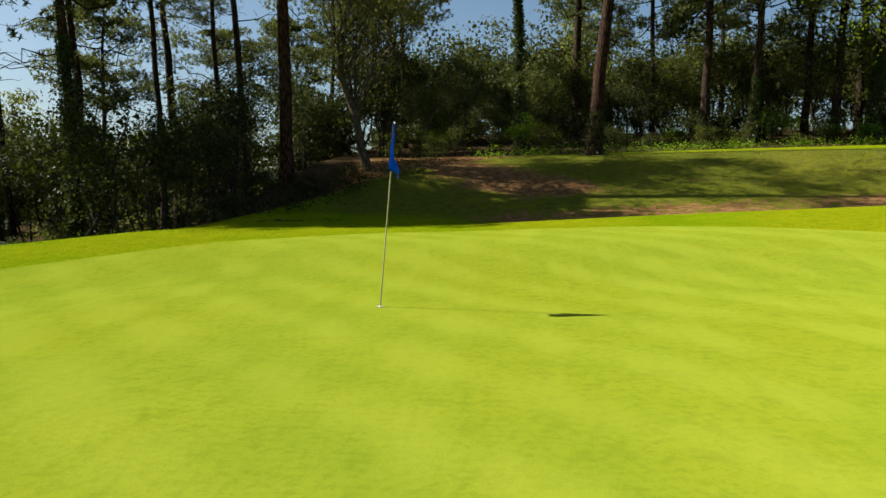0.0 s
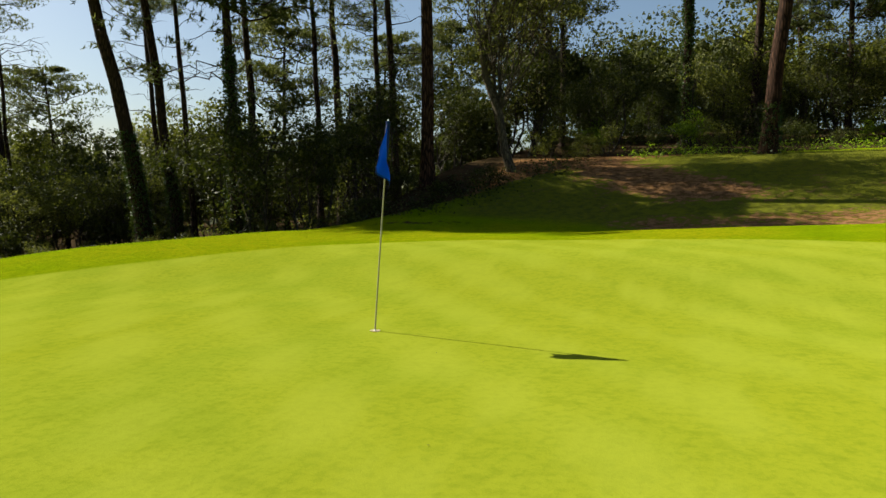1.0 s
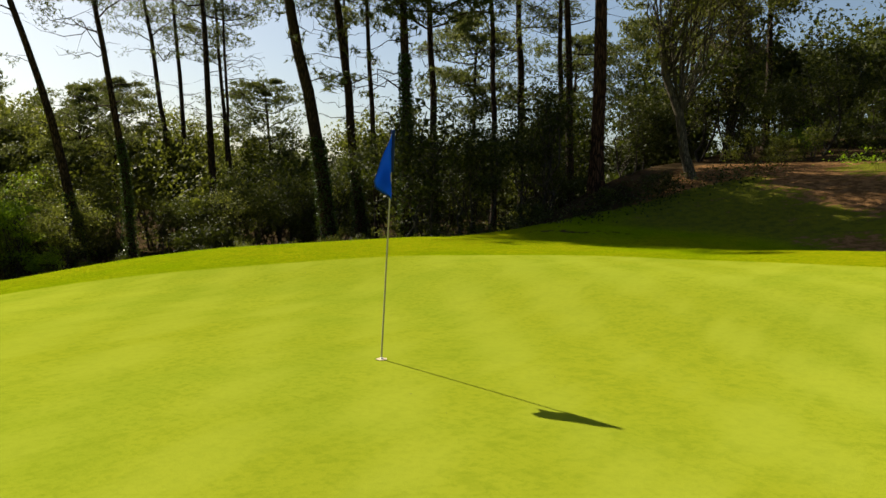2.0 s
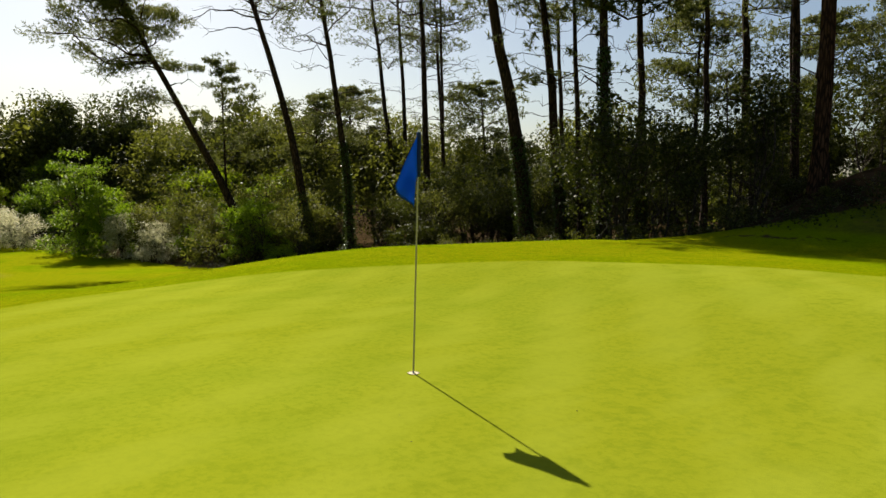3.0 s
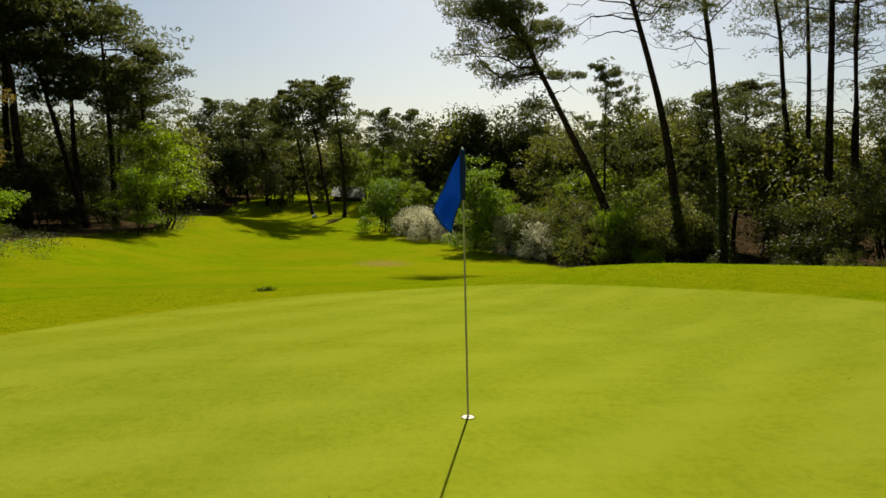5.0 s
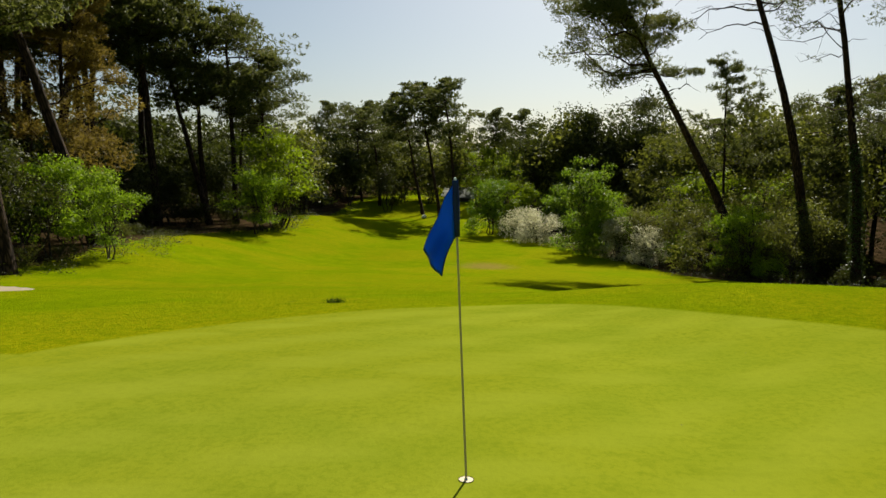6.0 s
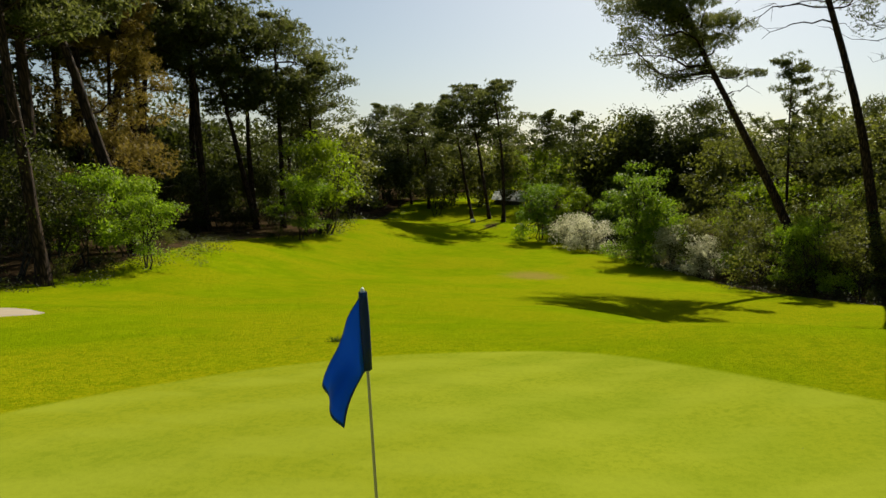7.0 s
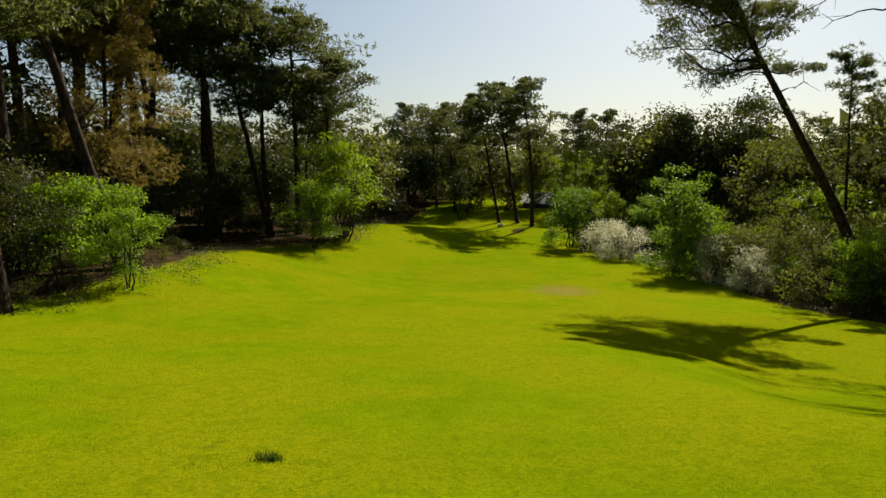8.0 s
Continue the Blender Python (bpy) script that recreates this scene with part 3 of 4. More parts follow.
    big = np.concatenate((np.full(len(pts), size), np.full(k, max(size, (0.10 if dense else 0.06) * radius))))[:, None]
    pts, facing = np.concatenate((pts, inner)), np.concatenate((facing, np.zeros((k, 3))))
    part("trunk", w.mesh("trunk", bark or OAK_BARK), root)
    part("crown", leaf_mesh("crown", pts, rng, big, material, 0.5, facing), root)
    return root


def put(ob, x, y, turn=0.0, size=1.0, sink=0.1, tilt=(0, 0)):
    ob.matrix_basis = pose(x, y, gz(x, y) - sink, tilt[0], tilt[1], turn) @ Matrix.Diagonal((size, size, size, 1))
    return ob


def put_copy(ob, x, y, turn=0.0, size=1.0, sink=0.1, tilt=(0, 0), stretch=1.0, label=""):
    c = copy_thing(ob, pose(x, y, gz(x, y) - sink, tilt[0], tilt[1], turn))
    c.scale = (size, size, size * stretch)
    if label:
        c["label"] = label
    return c


# ---- the pines of the wood edge, one by one ----
TALL = "tall bare-trunked maritime pine with high dark crown"
# base x, y; a point of the trunk higher up x, y, z; height; trunk radius; ivy height
PINES = [
    # x, y, lean to x, y, at z, height, radius, crown from, crown radius, ivy, bend, label
    (-46.0, 27.3, -47.8, 22.1, 15.6, 23.5, 0.34, 0.66, 4.2, 5.0, (0.6, 1.0), "leaning dark-trunked pine with ivy at its foot"),
    (-40.5, 27.9, -41.7, 25.3, 14.6, 22.0, 0.27, 0.60, 3.6, 8.0, (0.3, 0.6), "leaning slender pine with an ivy-clad trunk"),
    (-54.0, 39.9, -55.7, 37.3, 19.2, 25.0, 0.30, 0.62, 3.8, 0, (0.2, 0.3), TALL),
    (-53.9, 41.1, -54.8, 39.7, 19.3, 25.0, 0.28, 0.64, 3.4, 0, (0.1, 0.2), TALL),
    (-44.8, 37.1, -45.3, 36.3, 16.7, 23.5, 0.34, 0.66, 3.6, 0, (0.0, 0.2), TALL),
    (-50.2, 42.6, -51.1, 41.4, 18.7, 24.0, 0.24, 0.62, 3.2, 0, (0.2, 0.3), TALL),
    (-45.6, 39.6, -46.1, 38.9, 17.0, 22.5, 0.18, 0.66, 2.6, 0, (0.0, 0.0), "thin straight pine standing back in the wood"),
    (-25.8, 31.5, -27.6, 29.0, 11.85, 20.8, 0.43, 0.68, 4.0, 6.0, (0.4, 0.6), "thick leaning pine with dark cracked bark"),
    (-27.1, 35.3, -28.3, 34.0, 12.6, 21.4, 0.33, 0.64, 3.4, 5.0, (0.2, 0.2), TALL),
    (-27.8, 37.6, -28.4, 36.8, 13.0, 21.0, 0.20, 0.64, 2.8, 0, (0.1, 0.1), "thin straight pine standing back in the wood"),
    (-37.4, 45.8, -38.2, 44.7, 16.2, 22.5, 0.24, 0.64, 3.0, 0, (0.1, 0.1), TALL),
    (-18.9, 29.9, -19.2, 29.6, 10.0, 20.0, 0.27, 0.64, 3.2, 9.0, (0.0, 0.2), "upright pine thickly wrapped in dark ivy"),
    (-23.9, 38.7, -24.4, 38.3, 12.2, 21.0, 0.27, 0.60, 3.2, 6.0, (0.1, 0.1), TALL),
    (-18.5, 37.1, -18.7, 36.9, 10.8, 20.0, 0.18, 0.55, 2.8, 0, (0.0, 0.0), "thin straight pine standing back in the wood"),
    (-22.7, 47.6, -23.4, 47.3, 15.2, 22.0, 0.33, 0.55, 3.6, 0, (0.1, 0.1), TALL),
    (-18.6, 45.7, -19.1, 45.5, 14.4, 21.0, 0.22, 0.52, 3.2, 0, (0.1, 0.0), TALL),
    (-13.7, 37.4, -14.3, 37.2, 11.2, 20.0, 0.22, 0.52, 3.2, 0, (0.0, 0.1), TALL),
    (-9.7, 31.5, -9.8, 31.5, 10.0, 21.5, 0.31, 0.70, 3.6, 0, (0.0, 0.0), "straight thick pine with reddish plated bark"),
    (4.9, 38.3, 5.6, 38.2, 10.5, 21.0, 0.36, 0.72, 4.0, 2.2, (-0.15, 0.0), "pine with pale reddish bark on the grassy bank"),
    (1.1, 46.4, 1.0, 46.4, 13.0, 22.0, 0.27, 0.72, 3.2, 9.5, (0.0, 0.0), "straight pine sheathed in ivy up its trunk"),
    (5.2, 51.9, 5.3, 51.9, 15.2, 20.0, 0.32, 0.40, 4.2, 0, (0.0, 0.0), TALL),
    (12.9, 47.0, 13.0, 47.0, 11.6, 18.0, 0.30, 0.38, 4.2, 0, (0.1, 0.0), TALL),
    (19.9, 49.0, 20.0, 49.0, 11.3, 17.0, 0.26, 0.38, 4.0, 0, (0.1, 0.0), TALL),
    (21.2, 47.6, 21.4, 47.6, 11.3, 17.5, 0.28, 0.42, 4.0, 0, (0.1, 0.1), TALL),
    (25.4, 53.6, 25.5, 53.6, 11.3, 18.0, 0.30, 0.40, 4.2, 0, (0.1, 0.0), TALL),
    (10.2, 49.5, 10.0, 49.5, 11.3, 15.0, 0.20, 0.42, 3.4, 0, (0.1, 0.0), TALL),
    (15.4, 45.8, 15.7, 45.8, 11.3, 15.5, 0.24, 0.45, 3.4, 4.0, (0.1, 0.0), TALL),
    (17.6, 50.0, 17.3, 50.0, 11.3, 15.0, 0.20, 0.42, 3.4, 0, (0.0, 0.1), TALL),
    (22.8, 46.6, 23.3, 46.6, 11.3, 15.5, 0.30, 0.45, 3.6, 5.0, (0.1, 0.0), TALL),
    (26.8, 48.2, 26.6, 48.2, 11.3, 15.0, 0.22, 0.42, 3.4, 0, (0.0, 0.0), TALL),
    (30.2, 49.8, 30.6, 49.8, 11.3, 15.0, 0.24, 0.42, 3.6, 0, (0.1, 0.0), TALL),
]
for i, (x, y, hx, hy, hz, H, r, cf, cr, ivy, bend, label) in enumerate(PINES):
    z = gz(x, y)
    H = H * 1.24
    k = H / (hz - z)
    red = "red" in label
    shady = i in (7, 8, 11)
    cf = cf * (0.86 if shady or x > 4 else 0.94)
    if i == 16:
        cf = 0.74
    if i == 11:
        cf = 0.46
    back = i >= 20
    p = make_pine(100 + i, ((hx - x) * k, (hy - y) * k, H), r, cf, cr * (1.4 if shady else 1.1), 90 if shady else 54 if back else 48, (*bend, 0), 15, ivy, NEEDLES,
                  RED_BARK if red else PINE_BARK, 9 if shady else 5, label=label, group="pines along the wood edge",
                  tuft=0.32 if shady else 0.28 if back else 0.22, per_pad=64 if shady else 46 if back else 56, wide=0.12 if shady else 0.18 if back else 0.12, sprays=0.3,
                  bare=((19.5, 0.3, -5.4, -0.6), (18.6, 0.2, -5.8, -1.4), (17.6, -0.2, -4.2, -0.9), (20.5, 0.2, 3.6, 0.6)) if i == 0 else ())
    put(p, x, y)

# the strongly leaning pine beside the fairway
x, y = -51.2, 25.15
z = gz(x, y)
hero = make_pine(7, (-3.0, -14.48, 26.0), 0.36, 0.60, 5.2, 150, (-0.2, 1.11, 0), 6, 3.0, NEEDLES, PINE_BARK, needles=7, side_pull=(0.0, -0.7),
                 label="strongly leaning pine with feathery crown over the fairway", group="pines along the wood edge", round_top=False, per_pad=120, tuft=0.24, wide=0.10, pad=0.24, sprays=0.3, flat=0.45, bare=((15.2, 0.3, -4.0, -0.3, 1), (12.6, 0.1, -2.8, 0.5, 1), (14.0, 0.2, 1.6, 0.8)), hook=(0, 3.0, 0))
put(hero, x, y)

# ---- the far pines and the south wood ----
rng0 = np.random.default_rng(5)
# two with fine needles for the nearer spots, two coarser ones for the distance
FAR_PINES = [make_pine(300 + i, (rng0.normal() * 0.9, rng0.normal() * 0.9, 19.0), 0.27, 0.52 + 0.03 * (i % 3), 3.7, 90, (rng0.normal() * 0.3, rng0.normal() * 0.3, 0), 6, 0,
                       NEEDLES, PINE_BARK, 5, label="dark umbrella-crowned pine with a tall bare trunk", group="pines round the fairway",
                       tuft=0.30, per_pad=50 if i < 2 else 36, wide=0.17 if i < 2 else 0.24, pad=0.29, flat=0.40, sprays=0.12) for i in range(4)]
# x, y, height, lean x, lean y in degrees
FAR_SPOTS = [
    (-32.5, -15.5, 24, 16, 0), (-23.4, -13.6, 20, 11, 0), (-29.7, -19.2, 22, 5, 3), (-45.4, -27.5, 26, -8, -3), (-55.5, -29.8, 25, 2, 0), (-60.2, -27.2, 26, 3, 0), (-64.1, -23.9, 20, 12, 0),
    (-66.8, -25.4, 19.5, 4, 1), (-66.6, -22.2, 19.5, 2, 0), (-68.7, -20.1, 17.5, 0, 0), (-52.0, -36.0, 25, 0, 0), (-42.0, -34.0, 25, 3, 0),
    (-59.5, -34.0, 25, 2, 0), (-74.0, -25.0, 17, 0, 0), (-36.0, -29.0, 24, 0, 2),
    (-104.0, -8.2, 18.5, 14, 0), (-104.1, -5.5, 20.0, 7, 0), (-100.9, -3.0, 20.0, 2, 0), (-117.7, -21.2, 16, 3, 0), (-113.0, -17.0, 17, 4, 0),
    (-122.1, 1.6, 16, 2, 0), (-120.3, 5.7, 16, -4, 0), (-130.0, -30.0, 18, 0, 0), (-140.0, -20.0, 19, 0, 0),
    (-39.5, -27.5, 24, 2, 0), (-47.0, -31.0, 26, 0, 0), (-32.6, -23.0, 22, 3, 0), (-51.5, -28.2, 25, 3, 2), (-58.5, -41.0, 26, 0, 0), (-64.0, -30.5, 24, 2, 0),
    (-58.0, 33.0, 15, 4, 0), (-66.0, 40.0, 17, 0, 0), (-52.0, 50.0, 17, 3, 0), (-34.0, 58.0, 20, 2, 0),
    (-26.0, 60.0, 17, 0, 0), (-20.0, 62.0, 17, 0, 0),
    (-7.0, 50.0, 16, 0, 0), (-14.0, 56.0, 19, 0, 0), (9.0, 60.0, 14, 0, 0), (17.0, 58.0, 16, 0, 0), (32.0, 56.0, 18, 0, 0),
]
rng1 = np.random.default_rng(11)
used = set()
for i, (x, y, H, tx, ty) in enumerate(FAR_SPOTS):
    src = FAR_PINES[i % 2 + (0 if math.hypot(x, y - 8) < 82 else 2)]
    turn = float(rng1.uniform(0, 360))
    # the lean is given in the world; the turn comes first
    m = pose(x, y, gz(x, y) - 0.15, tx, ty, 0) @ pose(0, 0, 0, 0, 0, turn)
    s = H * (1.12 if y < -18 and x > -67 else 1.0) / 19.0
    if src not in used:
        used.add(src)
        src.matrix_basis = m @ Matrix.Diagonal((s, s, s, 1))
    else:
        c = copy_thing(src, m)
        c.scale = (s, s, s)

# the rust-tinted conifer of the south wood
rust = make_pine(41, (0.5, 0.3, 18.5), 0.22, 0.16, 5.0, 110, (0.2, 0, 0), 3, 0, RUSTY, PINE_BARK, 6, label="broad conifer with rusty yellowing needles", group="", round_top=False, tuft=0.30, per_pad=56, wide=0.12)
put(rust, -41.6, -23.6)
small = make_pine(43, (-0.3, -0.4, 17.6), 0.15, 0.46, 4.2, 81, (0.1, 0, 0), 2, 0, NEEDLES, PINE_BARK, 12, label="slim young pine with an open pointed crown", group="", round_top=False, tuft=0.30, per_pad=18, wide=0.10, pad=0.2)
put(small, -58.8, 24.8)

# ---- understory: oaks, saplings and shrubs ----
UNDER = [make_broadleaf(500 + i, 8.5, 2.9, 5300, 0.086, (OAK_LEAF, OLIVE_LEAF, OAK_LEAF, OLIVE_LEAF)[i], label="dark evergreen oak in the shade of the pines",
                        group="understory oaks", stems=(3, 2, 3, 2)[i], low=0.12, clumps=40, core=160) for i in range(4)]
UNDER_FAR = [make_broadleaf(515 + i, 9.5, 3.6, 2300, 0.21, (HOLM_LEAF, OLIVE_LEAF)[i], label="dark evergreen oak deep in the wood",
                            group="understory oaks", stems=2, low=0.06, clumps=26, dense=True, core=420) for i in range(2)]
HOLM = [make_broadleaf(520 + i, 12.0, 4.4, 6600, 0.175, (HOLM_LEAF, OLIVE_LEAF, HOLM_LEAF)[i], label="broad rounded evergreen oak behind the fairway hedge",
                       group="rounded oaks", stems=2, low=0.10, clumps=44, dense=True, loose=0.15, core=800) for i in range(3)]
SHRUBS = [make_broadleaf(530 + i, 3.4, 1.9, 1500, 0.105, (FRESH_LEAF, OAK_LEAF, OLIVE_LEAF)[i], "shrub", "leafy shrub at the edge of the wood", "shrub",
                         "shrubs of the wood edge", 3, 0.06, 18) for i in range(3)]
FRESH = [make_broadleaf(550 + i, 7.0, 2.6, 5600, 0.100, (FRESH_LEAF, LIME_LEAF)[i], "deciduous_tree", "young broadleaf tree in fresh green leaf", "tree",
                        "fresh green trees", 3, 0.08, 40, flat=0.30, loose=0.2) for i in range(2)]


def scatter(rng, spots, kinds, size, group_first):
    for x, y in spots:
        src = kinds[int(rng.integers(len(kinds)))]
        s = float(rng.uniform(*size))
        if src in group_first:
            group_first.discard(src)
            put(src, x, y, float(rng.uniform(0, 360)), s)
        else:
            put_copy(src, x, y, float(rng.uniform(0, 360)), s, stretch=float(rng.uniform(0.9, 1.15)))


def along(edge, a, b, gap, back, rng, jitter=0.8):
    """Spots along an edge from x = a to x = b, set back from it."""
    ex, ey = np.array(edge).T
    x, out = a, []
    while x < b:
        slope = (np.interp(x + 1, ex, ey) - np.interp(x - 1, ex, ey)) / 2
        out.append((x + rng.normal() * jitter, float(np.interp(x, ex, ey)) + back * math.hypot(1, slope) + rng.normal() * jitter))
        x += gap / math.hypot(1, slope)
    return out


rng2 = np.random.default_rng(21)
free = set(UNDER) | set(UNDER_FAR) | set(SHRUBS) | set(FRESH) | set(HOLM)
# north wood: the trunks stand in front, the leaves close the view behind them
scatter(rng2, along(WOOD_EDGE, -36, -9, 3.8, 11.2, rng2, 1.0), UNDER[0::2] + UNDER[:2], (0.8, 1.1), free)
scatter(rng2, along(WOOD_EDGE, -8, 9, 3.6, 8.5, rng2, 1.2), UNDER[0::2] + UNDER[:2], (0.6, 0.85), free)
scatter(rng2, along(WOOD_EDGE, 10, 36, 3.8, 8.0, rng2, 1.2), UNDER, (0.95, 1.3), free)
scatter(rng2, along(WOOD_EDGE, -44, -8, 3.8, 15.5, rng2, 1.5), UNDER[0::2] + UNDER[:2], (0.85, 1.15), free)
scatter(rng2, along(WOOD_EDGE, -8, 9, 3.8, 13.5, rng2, 1.5), UNDER[0::2] + UNDER[:2], (0.65, 0.95), free)
scatter(rng2, along(WOOD_EDGE, 10, 44, 4.2, 13.5, rng2, 1.5), UNDER[1::2], (0.9, 1.2), free)
scatter(rng2, along(WOOD_EDGE, -50, 52, 3.6, 20.0, rng2, 1.8), UNDER_FAR[:1], (0.7, 0.95), free)
scatter(rng2, along(WOOD_EDGE, -55, 60, 3.6, 30.0, rng2, 2.0), UNDER_FAR, (0.9, 1.15), free)
scatter(rng2, along(WOOD_EDGE, -42, -4, 3.0, 6.6, rng2, 1.0), SHRUBS[1:], (0.3, 0.55), free)
scatter(rng2, along(WOOD_EDGE, -4, 40, 3.0, 5.0, rng2, 1.0), SHRUBS, (0.4, 0.8), free)
scatter(rng2, along(WOOD_EDGE, -8, 40, 3.0, 10.0, rng2, 1.0), SHRUBS[1:2], (0.6, 0.95), free)
scatter(rng2, along(WOOD_EDGE, -60, -46, 3.2, 5.5, rng2), UNDER[1::2] + FRESH, (0.75, 1.05), free)
scatter(rng2, along(WOOD_EDGE, -46, -34, 3.0, 11.0, rng2), UNDER, (0.7, 0.95), free)
scatter(rng2, along(WOOD_EDGE, -70, -46, 3.4, 9.5, rng2, 1.3), UNDER[1::2] + UNDER[3:] + FRESH, (1.0, 1.3), free)
scatter(rng2, along(WOOD_EDGE, -95, -46, 5.4, 18.0, rng2, 1.8), UNDER_FAR + UNDER_FAR[1:], (0.9, 1.25), free)
# the rounded crowns that make the skyline: x, y, height, kind
for x, y, h, kind in ((-102.3, 10.1, 16.1, 0), (-100.1, 15.0, 17.0, 2), (-97.0, 19.0, 16.2, 0), (-93.2, 23.6, 17.1, 2), (-88.0, 27.0, 15.2, 1), (-80.4, 22.8, 12.6, 1), (-73.0, 24.4, 13.4, 1),
                      (-76.0, 29.0, 13.2, 0), (-79.0, 34.6, 15.0, 1), (-69.6, 31.6, 14.6, 1), (-63.0, 33.4, 13.0, 1), (-72.0, 40.1, 15.6, 2), (-66.6, 44.8, 15.8, 1), (-57.3, 41.9, 13.2, 1),
                      (-60.8, 48.0, 14.4, 0), (-53.1, 47.2, 12.8, 1), (-47.3, 48.1, 12.2, 2), (-41.0, 52.0, 12.6, 1)):
    scatter(rng2, [(x, y)], [HOLM[kind]], (h / 12.6, h / 12.2), free)
for x, y, h in ((-129.5, -5.9, 10.4), (-125.9, -1.5, 9.6), (-116.2, 4.2, 10.0), (-106.3, 8.4, 9.3), (-92.2, 13.6, 9.0), (-112.0, 10.0, 9.5)):
    scatter(rng2, [(x, y)], FRESH[1:], (h / 7.3, h / 7.0), free)
scatter(rng2, along(WOOD_EDGE, -60, -44, 3.0, 1.8, rng2, 0.5), SHRUBS[:2], (0.22, 0.42), free)
scatter(rng2, along(WOOD_EDGE, -44, -6, 2.4, 1.4, rng2, 0.5), SHRUBS[1:], (0.22, 0.45), free)
scatter(rng2, along(WOOD_EDGE, -4, 36, 2.6, 2.6, rng2, 0.7), SHRUBS, (0.25, 0.5), free)
# south wood
scatter(rng2, [(-26.4, -15.2), (-28.2, -17.6), (-24.0, -15.6), (-31.6, -20.9), (-26, -22), (-34, -26), (-27, -29)], UNDER[::2], (0.8, 0.98), free)
scatter(rng2, [(-31.2, -15.2), (-33.4, -17.2), (-28.0, -15.0)], FRESH[:1], (0.72, 0.86), free)
scatter(rng2, [(-29.6, -12.9)], FRESH[:1], (0.60, 0.62), free)
scatter(rng2, [(-57.6, -16.4), (-60.2, -16.8)], FRESH[:1], (0.85, 0.95), free)
scatter(rng2, [(-64.1, -16.4), (-66.6, -17.6)], FRESH[1:], (1.4, 1.55), free)
scatter(rng2, [(-50, -27), (-56, -26), (-62, -27), (-70, -25), (-45, -31), (-52, -33)], UNDER[::2], (0.6, 0.9), free)
scatter(rng2, along(SOUTH_EDGE, -110, -24, 3.8, -14.0, rng2, 1.5), UNDER_FAR[:1], (0.75, 1.05), free)
scatter(rng2, along(SOUTH_EDGE, -110, -24, 4.6, -22.0, rng2, 1.5), UNDER_FAR[:1], (1.2, 1.6), free)
scatter(rng2, along(SOUTH_EDGE, -78, -24, 2.8, -8.0, rng2, 1.2), SHRUBS[1:2], (0.5, 0.9), free)
scatter(rng2, [(-27.5, -13.8), (-34, -15.6), (-24.5, -13.7), (-37.5, -16.9), (-43, -19.5), (-46, -22), (-55.0, -17.6), (-62, -15.9)], SHRUBS[1:], (0.3, 0.5), free)
# the far end of the hole
scatter(rng2, [(-105.9, -14.3)], UNDER[:1], (0.98, 1.0), free)
scatter(rng2, [(-112, -22), (-118, -14), (-120, -26), (-122, -18), (-126, -10), (-110, -27), (-100, -26), (-92, -23), (-86, -22), (-132, -22), (-117, -9), (-113, -15), (-128, -16), (-121, -5), (-130, -27)], UNDER_FAR, (1.0, 1.5), free)
scatter(rng2, [(-122, -1), (-130, 1), (-126, 8), (-118, 4), (-112, 10), (-105, 13), (-138, -6), (-98, 14), (-134, 12), (-108, 22), (-116, 12), (-124, 16)], FRESH + UNDER_FAR[1:], (1.1, 1.6), free)

# the hedge of bushes along the fairway
for k, (x, y, h, r, leaf, lab) in enumerate((
        (-83.0, 3.6, 7.2, 3.0, BUSH_LEAF, "rounded fresh green bush beside the fairway"), (-86.6, 7.0, 6.8, 2.7, LIME_LEAF, "rounded fresh green bush behind the hedge"),
        (-83.0, 11.2, 6.4, 3.2, BUSH_LEAF, "broad fresh green bush in the fairway hedge"), (-67.0, 13.9, 10.8, 2.9, BUSH_LEAF, "dense upright bright green tree clothed to the ground"),
        (-63.6, 15.6, 6.6, 2.4, FRESH_LEAF, "leafy bright green bush beside the upright tree"))):
    b = make_broadleaf(571 + k, h, r, 8000, 0.12, leaf, "deciduous_tree" if h > 9 else "bush", lab, "tree" if h > 9 else "bush", "", 4, 0.02, 60, dense=True, loose=0.15, core=420)
    put(b, x, y)
scatter(rng2, along(WOOD_EDGE, -62, -46, 3.4, 2.2, rng2, 0.7), SHRUBS[:1] + SHRUBS[2:], (0.6, 1.0), free)
scatter(rng2, along(WOOD_EDGE, -52, -28, 2.6, 9.0, rng2, 0.8), SHRUBS[1:2], (0.7, 1.1), free)
scatter(rng2, along(WOOD_EDGE, -62, -44, 3.6, 3.4, rng2, 0.7), FRESH[:1] + UNDER[3:], (0.6, 0.9), free)
for k, (x, y, h, r) in enumerate(((-78.2, 7.6, 3.9, 2.7), (-74.9, 9.4, 4.2, 2.6), (-62.0, 16.4, 4.2, 1.9), (-58.4, 18.6, 3.6, 1.8))):
    b = make_broadleaf(580 + k, h, r, 5200, 0.085, PALE_LEAF, "blossoming_shrub", "shrub covered in pale whitish blossom", "shrub", "pale blossoming shrubs", 5, 0.04, 44, dense=True, core=160)
    put(b, x, y)
# dense evergreen oaks at the foot of the bank, which shade the mound
for k, (x, y, s) in enumerate(((-16.6, 28.2, 1.08), (-14.0, 28.6, 0.82), (-21.8, 33.8, 1.08), (-12.6, 31.4, 0.95))):
    put_copy(UNDER[0 if k % 2 else 2], x, y, 70.0 * k, s, label="tall dense evergreen oak at the foot of the bank")
